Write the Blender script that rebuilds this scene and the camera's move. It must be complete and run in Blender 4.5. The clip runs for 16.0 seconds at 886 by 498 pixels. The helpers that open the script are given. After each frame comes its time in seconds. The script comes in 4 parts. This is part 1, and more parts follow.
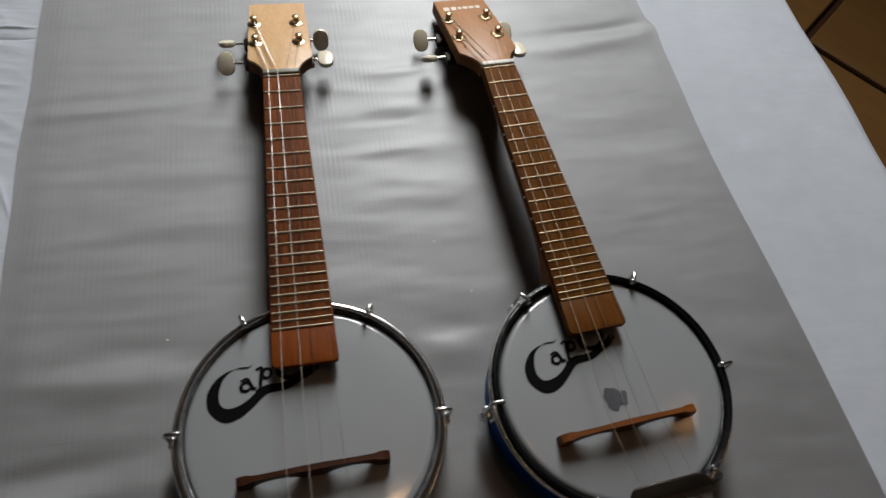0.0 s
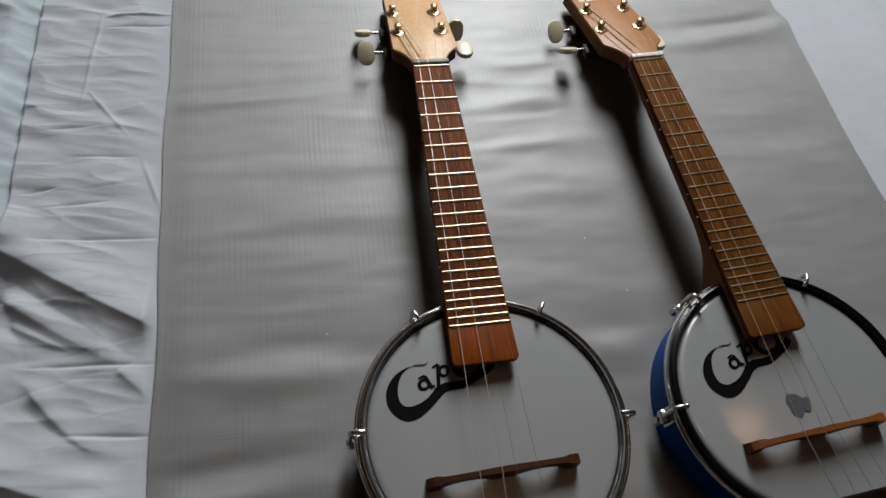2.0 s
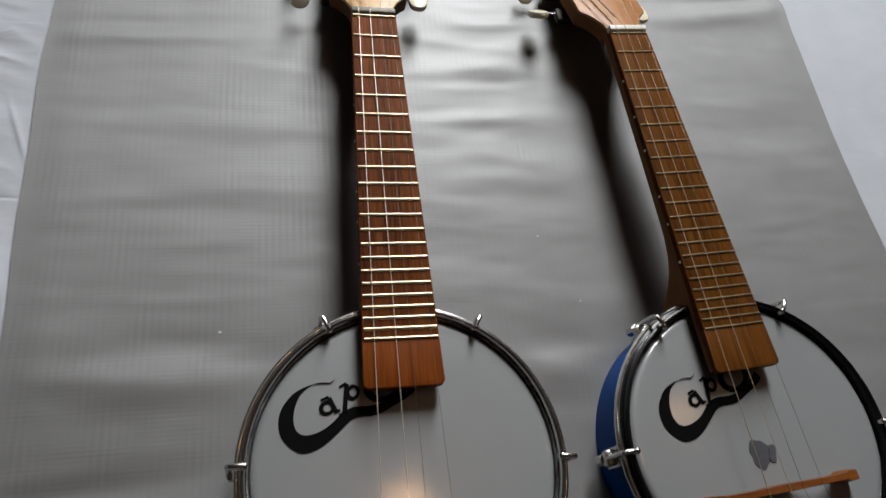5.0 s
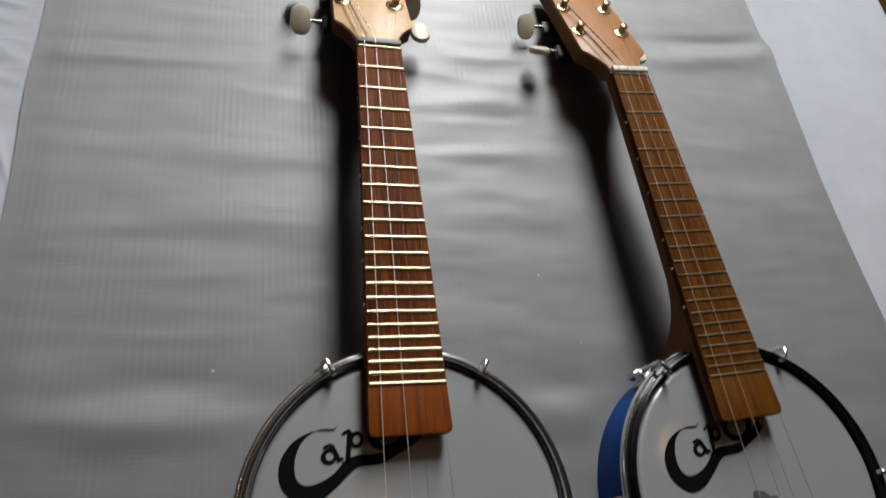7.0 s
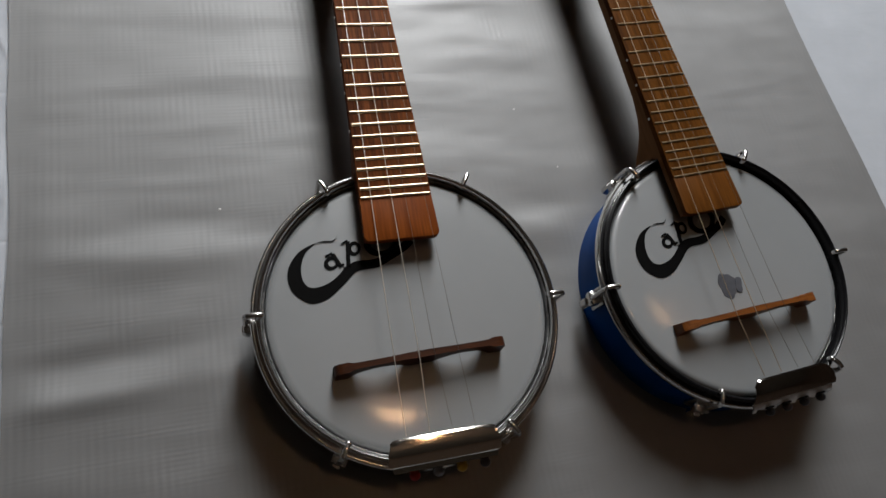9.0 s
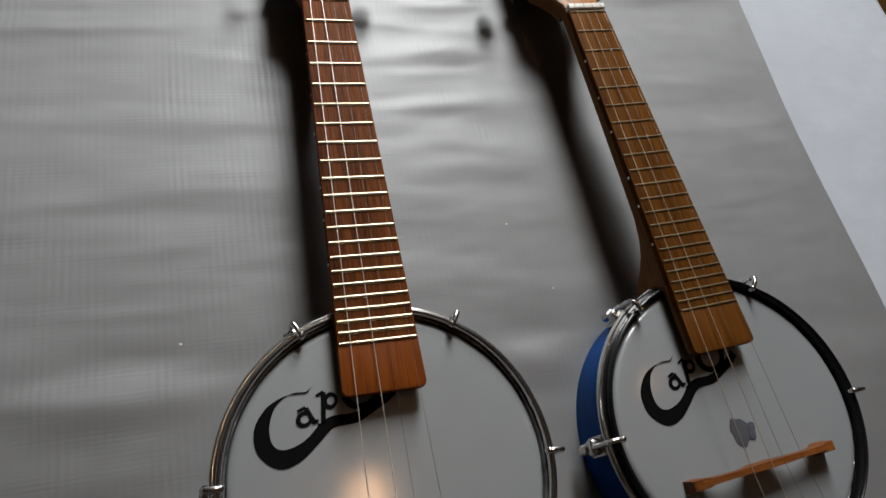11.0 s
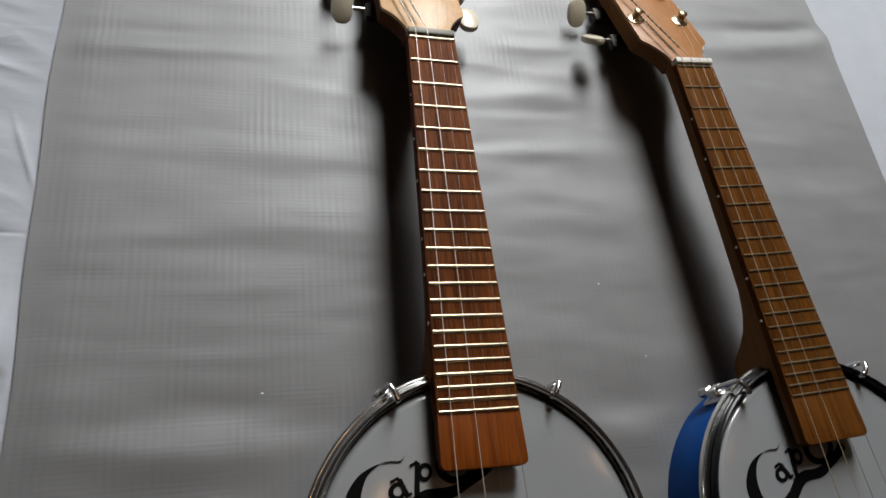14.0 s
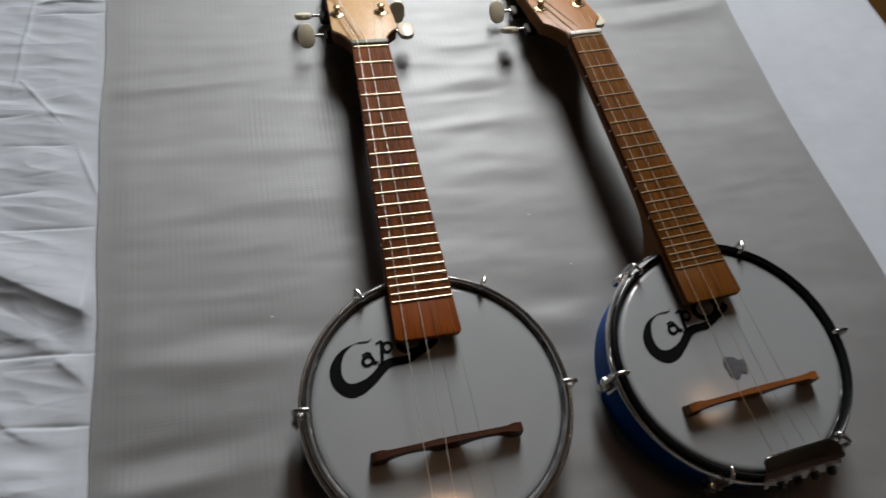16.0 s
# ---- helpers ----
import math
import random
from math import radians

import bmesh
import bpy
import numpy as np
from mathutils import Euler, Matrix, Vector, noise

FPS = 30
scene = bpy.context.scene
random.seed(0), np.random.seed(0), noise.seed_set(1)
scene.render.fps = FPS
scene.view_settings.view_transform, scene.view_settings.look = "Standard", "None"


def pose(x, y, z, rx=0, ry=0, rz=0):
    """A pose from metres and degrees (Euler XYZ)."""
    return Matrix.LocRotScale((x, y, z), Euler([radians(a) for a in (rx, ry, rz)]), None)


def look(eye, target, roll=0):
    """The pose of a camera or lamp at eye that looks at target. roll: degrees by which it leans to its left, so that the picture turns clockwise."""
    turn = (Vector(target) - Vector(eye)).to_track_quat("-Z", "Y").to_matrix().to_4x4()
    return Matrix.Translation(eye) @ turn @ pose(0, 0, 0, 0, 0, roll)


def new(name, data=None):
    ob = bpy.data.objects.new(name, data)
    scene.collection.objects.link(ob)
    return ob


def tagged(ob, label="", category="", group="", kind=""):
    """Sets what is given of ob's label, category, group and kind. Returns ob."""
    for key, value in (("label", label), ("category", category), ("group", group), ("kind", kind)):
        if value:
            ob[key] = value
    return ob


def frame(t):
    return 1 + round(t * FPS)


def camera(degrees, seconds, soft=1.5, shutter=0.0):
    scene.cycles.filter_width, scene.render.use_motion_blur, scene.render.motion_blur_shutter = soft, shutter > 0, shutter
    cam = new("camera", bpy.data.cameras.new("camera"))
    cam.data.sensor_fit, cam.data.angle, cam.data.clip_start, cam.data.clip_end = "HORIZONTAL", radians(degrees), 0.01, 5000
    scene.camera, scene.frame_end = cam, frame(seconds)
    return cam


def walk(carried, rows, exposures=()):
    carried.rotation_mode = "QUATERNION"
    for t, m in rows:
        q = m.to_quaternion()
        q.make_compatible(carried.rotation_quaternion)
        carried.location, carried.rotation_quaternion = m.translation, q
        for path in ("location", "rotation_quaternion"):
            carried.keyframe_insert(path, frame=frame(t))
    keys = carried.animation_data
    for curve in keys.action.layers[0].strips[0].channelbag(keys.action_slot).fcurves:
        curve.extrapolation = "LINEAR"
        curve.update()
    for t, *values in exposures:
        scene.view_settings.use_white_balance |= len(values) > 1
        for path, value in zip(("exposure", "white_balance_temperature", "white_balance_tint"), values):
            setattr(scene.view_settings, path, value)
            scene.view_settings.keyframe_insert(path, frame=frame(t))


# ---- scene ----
cam = camera(66.1, 16.0, shutter=0.5)
PATH = [
    (0, (0.015, -0.2, 0.533), (0.38, 0.73, -1.199), 13.0),
    (0.5, (-0.049, -0.195, 0.528), (0.378, 0.733, -1.191), 14.6),
    (1, (-0.09, -0.177, 0.509), (0.241, 0.72, -1.248), 14.4),
    (1.5, (-0.1, -0.17, 0.499), (0.178, 0.752, -1.254), 10.9),
    (2, (-0.098, -0.174, 0.507), (0.219, 0.754, -1.236), 11.8),
    (2.5, (-0.109, -0.19, 0.515), (0.191, 0.762, -1.218), 11.5),
    (3, (-0.115, -0.199, 0.508), (0.138, 0.783, -1.216), 9.3),
    (3.5, (-0.096, -0.182, 0.493), (0.234, 0.733, -1.254), 12.6),
    (6, (-0.06, -0.083, 0.429), (0.45, 0.718, -1.331), 30.6),
    (6.5, (-0.075, -0.074, 0.437), (0.487, 0.795, -1.274), 30.7),
    (7, (-0.087, -0.096, 0.433), (0.458, 0.748, -1.296), 30.1),
    (7.5, (-0.086, -0.129, 0.436), (0.416, 0.693, -1.317), 28.1),
    (8, (-0.095, -0.16, 0.441), (0.393, 0.595, -1.346), 28.3),
    (8.5, (-0.091, -0.172, 0.454), (0.408, 0.533, -1.35), 28.4),
    (9, (-0.086, -0.172, 0.444), (0.436, 0.467, -1.378), 30.6),
    (9.5, (-0.087, -0.177, 0.442), (0.416, 0.503, -1.37), 27.5),
    (10, (-0.068, -0.128, 0.434), (0.47, 0.581, -1.357), 28.4),
    (12.5, (-0.096, -0.087, 0.422), (0.543, 0.659, -1.32), 35.0),
    (13, (-0.105, -0.075, 0.414), (0.548, 0.683, -1.317), 36.3),
    (13.5, (-0.12, -0.058, 0.406), (0.456, 0.73, -1.34), 33.2),
    (14, (-0.118, -0.06, 0.403), (0.441, 0.724, -1.35), 32.4),
    (14.5, (-0.114, -0.08, 0.402), (0.421, 0.677, -1.371), 31.2),
    (15, (-0.105, -0.107, 0.43), (0.363, 0.629, -1.37), 26.7),
    (15.5, (-0.085, -0.177, 0.493), (0.218, 0.723, -1.267), 8.9),
    (16, (-0.079, -0.19, 0.505), (0.323, 0.708, -1.236), 14.5),
]
# the camera opens up a little on its way in and closes again
EXPOSURES = [(0, -0.28), (3.0, -0.28), (6, 0.02), (7, -0.09), (9, -0.09), (12.5, -0.09), (16, -0.16)]
walk(cam, [(t, look(eye, target, roll)) for t, eye, target, roll in PATH], EXPOSURES)

# ---- light ----
world = bpy.data.worlds.new("sky")
scene.world = world
world.use_nodes = True
wn = world.node_tree.nodes
sky = wn.new("ShaderNodeTexSky")
sky.sky_type = "NISHITA"
sky.sun_disc = False
sky.sun_elevation, sky.sun_rotation = radians(38), radians(20)
world.node_tree.links.new(sky.outputs[0], wn["Background"].inputs[0])
wn["Background"].inputs[1].default_value = 0.12

WIN_X, WIN_Z, WIN_W, WIN_H, WIN_Y = 0.44, 1.20, 0.46, 1.26, 1.62


def area_lamp(name, place, target, w, h, power, colour):
    data = bpy.data.lights.new(name, "AREA")
    data.shape, data.size, data.size_y, data.energy, data.color = "RECTANGLE", w, h, power, colour
    ob = new(name, data)
    ob.matrix_world = look(place, target)
    return ob


area_lamp("window_daylight", (WIN_X, WIN_Y - 0.02, WIN_Z), (0.1, 0.05, 0.0), WIN_W, WIN_H, 63, (0.958, 0.97, 0.975))


def bulb(place, power, size):
    data = bpy.data.lights.new("ceiling_bulb", "POINT")
    data.energy, data.shadow_soft_size, data.color = power, size, (1.0, 0.57, 0.29)
    ob = new("ceiling_bulb", data)
    ob.location = place
    return ob


bulb((0.285, 0.022, 1.95), 4.4, 0.064)
bulb((1.32, 0.25, 1.95), 1.1, 0.055)

# ---- materials ----
def material(name, colour, rough=0.5, metal=0.0, spots=0.12, scale=60.0, bump=0.0, bump_scale=200.0, second=None, coat=0.0, coat_rough=0.15, spec=0.5,
             stretch=(1, 1, 1), vary=0.0, rough_var=0.0):
    """A procedural surface: two scales of noise on the colour, noise on the relief."""
    m = bpy.data.materials.new(name)
    m.use_nodes = True
    nt = m.node_tree
    b = nt.nodes["Principled BSDF"]
    b.inputs["Roughness"].default_value = rough
    b.inputs["Metallic"].default_value = metal
    b.inputs["Specular IOR Level"].default_value = spec
    b.inputs["Coat Weight"].default_value = coat
    b.inputs["Coat Roughness"].default_value = coat_rough
    co = nt.nodes.new("ShaderNodeTexCoord")
    mp = nt.nodes.new("ShaderNodeMapping")
    mp.inputs["Scale"].default_value = stretch
    nt.links.new(co.outputs["Object"], mp.inputs[0])
    second = second or tuple(c * (1 - 2.2 * spots) for c in colour)
    n1 = nt.nodes.new("ShaderNodeTexNoise")
    n1.inputs["Scale"].default_value, n1.inputs["Detail"].default_value = scale, 6
    n2 = nt.nodes.new("ShaderNodeTexNoise")
    n2.inputs["Scale"].default_value, n2.inputs["Detail"].default_value = scale * 0.13, 3
    for n in (n1, n2):
        nt.links.new(mp.outputs[0], n.inputs["Vector"])
    mid = nt.nodes.new("ShaderNodeMath")
    mid.operation = "MULTIPLY_ADD"
    mid.inputs[1].default_value = 0.5
    half = nt.nodes.new("ShaderNodeMath")
    half.operation = "MULTIPLY"
    half.inputs[1].default_value = 0.5
    nt.links.new(n2.outputs[0], half.inputs[0])
    nt.links.new(n1.outputs[0], mid.inputs[0])
    nt.links.new(half.outputs[0], mid.inputs[2])
    ramp = nt.nodes.new("ShaderNodeValToRGB")
    ramp.color_ramp.elements[0].position, ramp.color_ramp.elements[1].position = 0.36, 0.64
    ramp.color_ramp.elements[0].color = (*second, 1)
    ramp.color_ramp.elements[1].color = (*colour, 1)
    nt.links.new(mid.outputs[0], ramp.inputs[0])
    out = ramp.outputs[0]
    if vary:
        info = nt.nodes.new("ShaderNodeObjectInfo")
        hsv = nt.nodes.new("ShaderNodeHueSaturation")
        rng = nt.nodes.new("ShaderNodeMapRange")
        rng.inputs["To Min"].default_value, rng.inputs["To Max"].default_value = 1 - vary, 1 + vary
        nt.links.new(info.outputs["Random"], rng.inputs[0])
        nt.links.new(rng.outputs[0], hsv.inputs["Value"])
        nt.links.new(out, hsv.inputs["Color"])
        out = hsv.outputs[0]
    nt.links.new(out, b.inputs["Base Color"])
    if rough_var:
        rr = nt.nodes.new("ShaderNodeMapRange")
        rr.inputs["To Min"].default_value, rr.inputs["To Max"].default_value = rough - rough_var, rough + rough_var
        nt.links.new(n2.outputs[0], rr.inputs[0])
        nt.links.new(rr.outputs[0], b.inputs["Roughness"])
    if bump:
        nb = nt.nodes.new("ShaderNodeTexNoise")
        nb.inputs["Scale"].default_value, nb.inputs["Detail"].default_value = bump_scale, 4
        nt.links.new(mp.outputs[0], nb.inputs["Vector"])
        bp = nt.nodes.new("ShaderNodeBump")
        bp.inputs["Strength"].default_value, bp.inputs["Distance"].default_value = bump, 0.001
        nt.links.new(nb.outputs[0], bp.inputs["Height"])
        nt.links.new(bp.outputs[0], b.inputs["Normal"])
    return m


def weave_material(name, colour, second, rough, pitch_x, pitch_y, depth, spec=0.5, crumple=0.0, coat=0.0, coat_rough=0.3, weft=1.0, patchy=False):
    """Cloth or coated fabric: crossing threads as relief, faint blotches in the colour."""
    m = material(name, colour, rough, second=second, scale=35, spec=spec, rough_var=0.05, coat=coat, coat_rough=coat_rough)
    nt = m.node_tree
    co = nt.nodes.new("ShaderNodeTexCoord")
    last = None
    for axis, pitch in (("X", pitch_x), ("Y", pitch_y)):
        w = nt.nodes.new("ShaderNodeTexWave")
        w.bands_direction = axis
        w.inputs["Scale"].default_value = 0.314 / pitch
        w.inputs["Distortion"].default_value = 1.0 if patchy else 2.5
        w.inputs["Detail"].default_value = 2
        w.inputs["Detail Scale"].default_value = 0.6
        nt.links.new(co.outputs["Object"], w.inputs["Vector"])
        bp = nt.nodes.new("ShaderNodeBump")
        bp.inputs["Strength"].default_value, bp.inputs["Distance"].default_value = 1.0, depth * (weft if axis == "Y" else 1.0)
        nt.links.new(w.outputs[0], bp.inputs["Height"])
        if patchy:
            pn = nt.nodes.new("ShaderNodeTexNoise")
            pn.inputs["Scale"].default_value, pn.inputs["Detail"].default_value = 1.0, 3
            pm = nt.nodes.new("ShaderNodeMapping")
            pm.inputs["Scale"].default_value = (40, 16, 1) if axis == "X" else (18, 130, 1)
            nt.links.new(co.outputs["Object"], pm.inputs[0])
            pr = nt.nodes.new("ShaderNodeMapRange")
            pr.inputs["From Min"].default_value, pr.inputs["From Max"].default_value = 0.42, 0.72
            pr.inputs["To Min"].default_value, pr.inputs["To Max"].default_value = 0.05, 1.0
            nt.links.new(pm.outputs[0], pn.inputs["Vector"])
            nt.links.new(pn.outputs[0], pr.inputs[0])
            nt.links.new(pr.outputs[0], bp.inputs["Strength"])
        if last:
            nt.links.new(last.outputs[0], bp.inputs["Normal"])
        last = bp
    if crumple:
        n = nt.nodes.new("ShaderNodeTexNoise")
        n.inputs["Scale"].default_value, n.inputs["Detail"].default_value = 26, 5
        n.inputs["Distortion"].default_value = 0.6
        mp = nt.nodes.new("ShaderNodeMapping")
        mp.inputs["Scale"].default_value = (0.55, 1.5, 1)
        nt.links.new(co.outputs["Object"], mp.inputs[0])
        nt.links.new(mp.outputs[0], n.inputs["Vector"])
        bp = nt.nodes.new("ShaderNodeBump")
        bp.inputs["Strength"].default_value, bp.inputs["Distance"].default_value = 1.0, crumple
        nt.links.new(n.outputs[0], bp.inputs["Height"])
        nt.links.new(last.outputs[0], bp.inputs["Normal"])
        last = bp
        # soft pressed creases, most of them lying across
        rm = nt.nodes.new("ShaderNodeMapping")
        rm.inputs["Scale"].default_value = (13, 55, 1)
        rm.inputs["Rotation"].default_value = (0, 0, radians(5))
        rn = nt.nodes.new("ShaderNodeTexNoise")
        rn.inputs["Scale"].default_value, rn.inputs["Detail"].default_value, rn.inputs["Distortion"].default_value = 1.0, 4, 0.3
        nt.links.new(co.outputs["Object"], rm.inputs[0])
        nt.links.new(rm.outputs[0], rn.inputs["Vector"])
        cb = nt.nodes.new("ShaderNodeBump")
        cb.inputs["Strength"].default_value, cb.inputs["Distance"].default_value = 1.0, crumple * 0.8
        nt.links.new(rn.outputs[0], cb.inputs["Height"])
        nt.links.new(last.outputs[0], cb.inputs["Normal"])
        last = cb
    nt.links.new(last.outputs[0], nt.nodes["Principled BSDF"].inputs["Normal"])
    if coat:
        nt.links.new(last.outputs[0], nt.nodes["Principled BSDF"].inputs["Coat Normal"])
    return m


VINYL = weave_material("grey_vinyl", (0.236, 0.237, 0.238), (0.210, 0.211, 0.212), 0.70, 0.0047, 0.0028, 0.000075, spec=1.0, coat=0.32, coat_rough=0.34, weft=0.45, patchy=True)
vb = VINYL.node_tree.nodes["Principled BSDF"]
vb.inputs["Metallic"].default_value = 0.55
vb.inputs["Anisotropic"].default_value = 0.4
vt = VINYL.node_tree.nodes.new("ShaderNodeTangent")
vt.direction_type, vt.uv_map = "UV_MAP", "flat"
VINYL.node_tree.links.new(vt.outputs[0], vb.inputs["Tangent"])
LINEN = weave_material("white_cotton", (0.445, 0.469, 0.507), (0.40, 0.422, 0.458), 0.9, 0.0013, 0.0013, 0.000006, spec=0.2, crumple=0.0004)
PALE_BLUE = weave_material("pale_blue_cotton", (0.39, 0.45, 0.485), (0.35, 0.405, 0.44), 0.9, 0.0013, 0.0013, 0.00002, spec=0.2, crumple=0.0014)
CHROME = material("chrome", (0.72, 0.71, 0.69), 0.24, 1.0, spots=0.12, scale=160, rough_var=0.08)
NICKEL = material("fret_nickel", (0.37, 0.30, 0.20), 0.28, 1.0, spots=0.1, scale=400)
BRASS = material("dull_fret_brass", (0.36, 0.27, 0.16), 0.35, 1.0, spots=0.15, scale=400)
BLACK = material("black_lacquer", (0.008, 0.008, 0.009), 0.22, spots=0.2, scale=120, spec=0.2)
BLACK_SHELL = material("black_shell", (0.016, 0.015, 0.017), 0.35, spots=0.2, scale=90)
BLUE = material("blue_shell_wrap", (0.0, 0.060, 0.27), 0.5, spots=0.08, scale=90, spec=0.05)
HEAD = material("drum_skin", (0.222, 0.232, 0.238), 0.48, spots=0.02, scale=50, spec=0.6, rough_var=0.04, coat=1.0, coat_rough=0.115)
INK = material("black_ink", (0.004, 0.004, 0.004), 0.55, spots=0.1, scale=200, spec=0.03)
STAIN = material("grey_stain", (0.078, 0.080, 0.092), 0.5, spots=0.15, scale=260, spec=0.25, coat=0.3, coat_rough=0.115)
# fretted boards: the frets' shade is in the dark tone, along with oil
RED_WOOD = material("red_brown_fingerboard", (0.185, 0.056, 0.014), 0.6, spots=0.2, scale=110, second=(0.040, 0.010, 0.0025), stretch=(6, 0.35, 6), bump=0.12, bump_scale=420, spec=0.06)
TAN_WOOD = material("tan_fingerboard", (0.150, 0.058, 0.011), 0.6, second=(0.048, 0.015, 0.0022), scale=110, stretch=(6, 0.35, 6), bump=0.12, bump_scale=420, spec=0.03)
# board ends: the same woods, coloured without the frets' shade
RED_TIP = material("red_wood_clear_of_fret_shade", (0.195, 0.050, 0.007), 0.5, second=(0.10, 0.022, 0.003), scale=120, stretch=(5, 0.3, 5), bump=0.06, spec=0.05)
TAN_TIP = material("tan_wood_clear_of_fret_shade", (0.128, 0.046, 0.008), 0.5, second=(0.062, 0.020, 0.003), scale=120, stretch=(5, 0.3, 5), bump=0.06, spec=0.05)
RED_END = material("reddish_neck_wood", (0.13, 0.042, 0.014), 0.6, second=(0.08, 0.026, 0.009), scale=130, stretch=(5, 0.3, 5), bump=0.08, spec=0.06)
TAN_END = material("tan_neck_wood", (0.22, 0.10, 0.036), 0.6, second=(0.15, 0.065, 0.022), scale=130, stretch=(5, 0.3, 5), bump=0.08, spec=0.06)
PALE_HEADSTOCK = material("pale_headstock_wood", (0.62, 0.40, 0.21), 0.4, second=(0.52, 0.31, 0.15), scale=130, stretch=(5, 0.3, 5), coat=0.04, spec=0.25)
TAN_HEADSTOCK = material("tan_headstock_wood", (0.37, 0.17, 0.06), 0.45, second=(0.29, 0.125, 0.042), scale=130, stretch=(5, 0.3, 5), coat=0.04, spec=0.25)
BRIDGE_RED = material("dark_bridge_wood", (0.062, 0.018, 0.006), 0.5, second=(0.025, 0.008, 0.003), scale=200, stretch=(0.3, 4, 4), spec=0.15)
BRIDGE_TAN = material("tan_bridge_wood", (0.20, 0.065, 0.013), 0.5, second=(0.10, 0.03, 0.006), scale=200, stretch=(0.3, 4, 4), spec=0.15)
DARK_NUT = material("worn_dark_nut", (0.22, 0.21, 0.15), 0.5, spots=0.2, scale=200)
BONE = material("nut_bone", (0.74, 0.71, 0.64), 0.45, spots=0.1, scale=200)
TUNER_METAL = material("worn_tuner_plating", (0.62, 0.48, 0.28), 0.3, 1.0, spots=0.12, scale=300)
DARK_TAIL_METAL = material("mirror_tailpiece", (0.60, 0.57, 0.53), 0.12, 1.0, spots=0.1, scale=150, rough_var=0.05)
CRIMP = material("crimped_rim", (0.40, 0.40, 0.40), 0.36, 0.8, spots=0.3, scale=220, bump=0.9, bump_scale=420)
LIP_METAL = material("bright_lip", (0.88, 0.87, 0.85), 0.5, 0.9, spots=0.1, scale=200)
TAIL_METAL = material("brushed_tailpiece", (0.74, 0.70, 0.64), 0.13, 1.0, spots=0.08, scale=150, rough_var=0.06)
DARK_STEEL = material("dark_gear_steel", (0.05, 0.045, 0.04), 0.5, 1.0, spots=0.2, scale=300)
CREAM = material("cream_button", (0.72, 0.66, 0.5), 0.3, spots=0.05, scale=120, coat=0.3)
STEEL_STRING = material("string", (0.22, 0.19, 0.16), 0.45, 1.0, spots=0.1, scale=500)
GOLD_STRING = material("golden_string", (0.50, 0.40, 0.29), 0.38, 0.5, spots=0.05, scale=300)
NYLON = material("pale_string", (0.58, 0.53, 0.46), 0.36, 0.5, spots=0.05, scale=300)
WHITE_INK = material("white_ink", (0.64, 0.53, 0.42), 0.5, spots=0.08, scale=200)
DOT = material("side_dot_white", (0.7, 0.68, 0.62), 0.4, spots=0.05, scale=100)
BEADS = [material(n, c, 0.3, 0.4, spots=0.1, scale=200) for n, c in (
    ("red_bead", (0.35, 0.02, 0.015)), ("steel_bead", (0.3, 0.32, 0.36)), ("yellow_bead", (0.5, 0.33, 0.04)), ("dark_bead", (0.03, 0.03, 0.035)))]
DIRT = material("lint", (0.75, 0.74, 0.72), 0.7, spots=0.1, scale=400)
FLOOR_WOOD = material("brown_floor_tile", (0.115, 0.052, 0.007), 0.6, second=(0.09, 0.038, 0.004), scale=30, stretch=(3, 0.3, 1), vary=0.18, bump=0.05)
PLASTER = material("wall_plaster", (0.062, 0.038, 0.024), 0.85, spots=0.04, scale=12, bump=0.1, bump_scale=80)
CEILING_PAINT = material("ceiling_paint", (0.10, 0.085, 0.068), 0.9, spots=0.03, scale=10)
FRAME_PAINT = material("window_frame_paint", (0.6, 0.58, 0.55), 0.4, spots=0.05, scale=40)
MATTRESS = material("mattress_cloth", (0.55, 0.55, 0.56), 0.9, spots=0.05, scale=40)
DARK_WOOD = material("dark_furniture_wood", (0.05, 0.02, 0.008), 0.4, second=(0.025, 0.01, 0.004), scale=40, stretch=(0.3, 3, 3))


# ---- building helpers ----
def part(name, bm, mat, parent=None, label="", smooth=40):
    me = bpy.data.meshes.new(name)
    bmesh.ops.recalc_face_normals(bm, faces=bm.faces)
    bm.to_mesh(me)
    bm.free()
    me.materials.append(mat)
    if smooth:
        me.polygons.foreach_set("use_smooth", [True] * len(me.polygons))
        me.set_sharp_from_angle(angle=radians(smooth))
    ob = new(name, me)
    ob.parent = parent
    return tagged(ob, label)


def share(name, ob, m, parent):
    """One more piece on the mesh of ob."""
    o = new(name, ob.data)
    o.parent = parent
    o.matrix_basis = m
    return o


def box(bm, cx, cy, cz, sx, sy, sz, bevel=0.0, m=None, segments=2):
    made = bmesh.ops.create_cube(bm, size=1.0, matrix=Matrix.Translation((cx, cy, cz)) @ Matrix.Diagonal((sx, sy, sz, 1)))
    if bevel:
        edges = {e for v in made["verts"] for e in v.link_edges}
        made = bmesh.ops.bevel(bm, geom=list(edges), offset=bevel, segments=segments, profile=0.5, affect="EDGES")
    if m:
        bmesh.ops.transform(bm, matrix=m, verts=list({v for f in made["faces"] for v in f.verts}) if bevel else made["verts"])
    return bm


def loft(bm, rings, closed_ring=True, cap=True):
    """Skin over rings of as many points each."""
    vs = [[bm.verts.new(p) for p in ring] for ring in rings]
    n = len(vs[0])
    for a, b in zip(vs, vs[1:]):
        for i in range(n if closed_ring else n - 1):
            j = (i + 1) % n
            bm.faces.new((a[i], a[j], b[j], b[i]))
    if cap:
        bm.faces.new(list(reversed(vs[0])))
        bm.faces.new(vs[-1])
    return bm


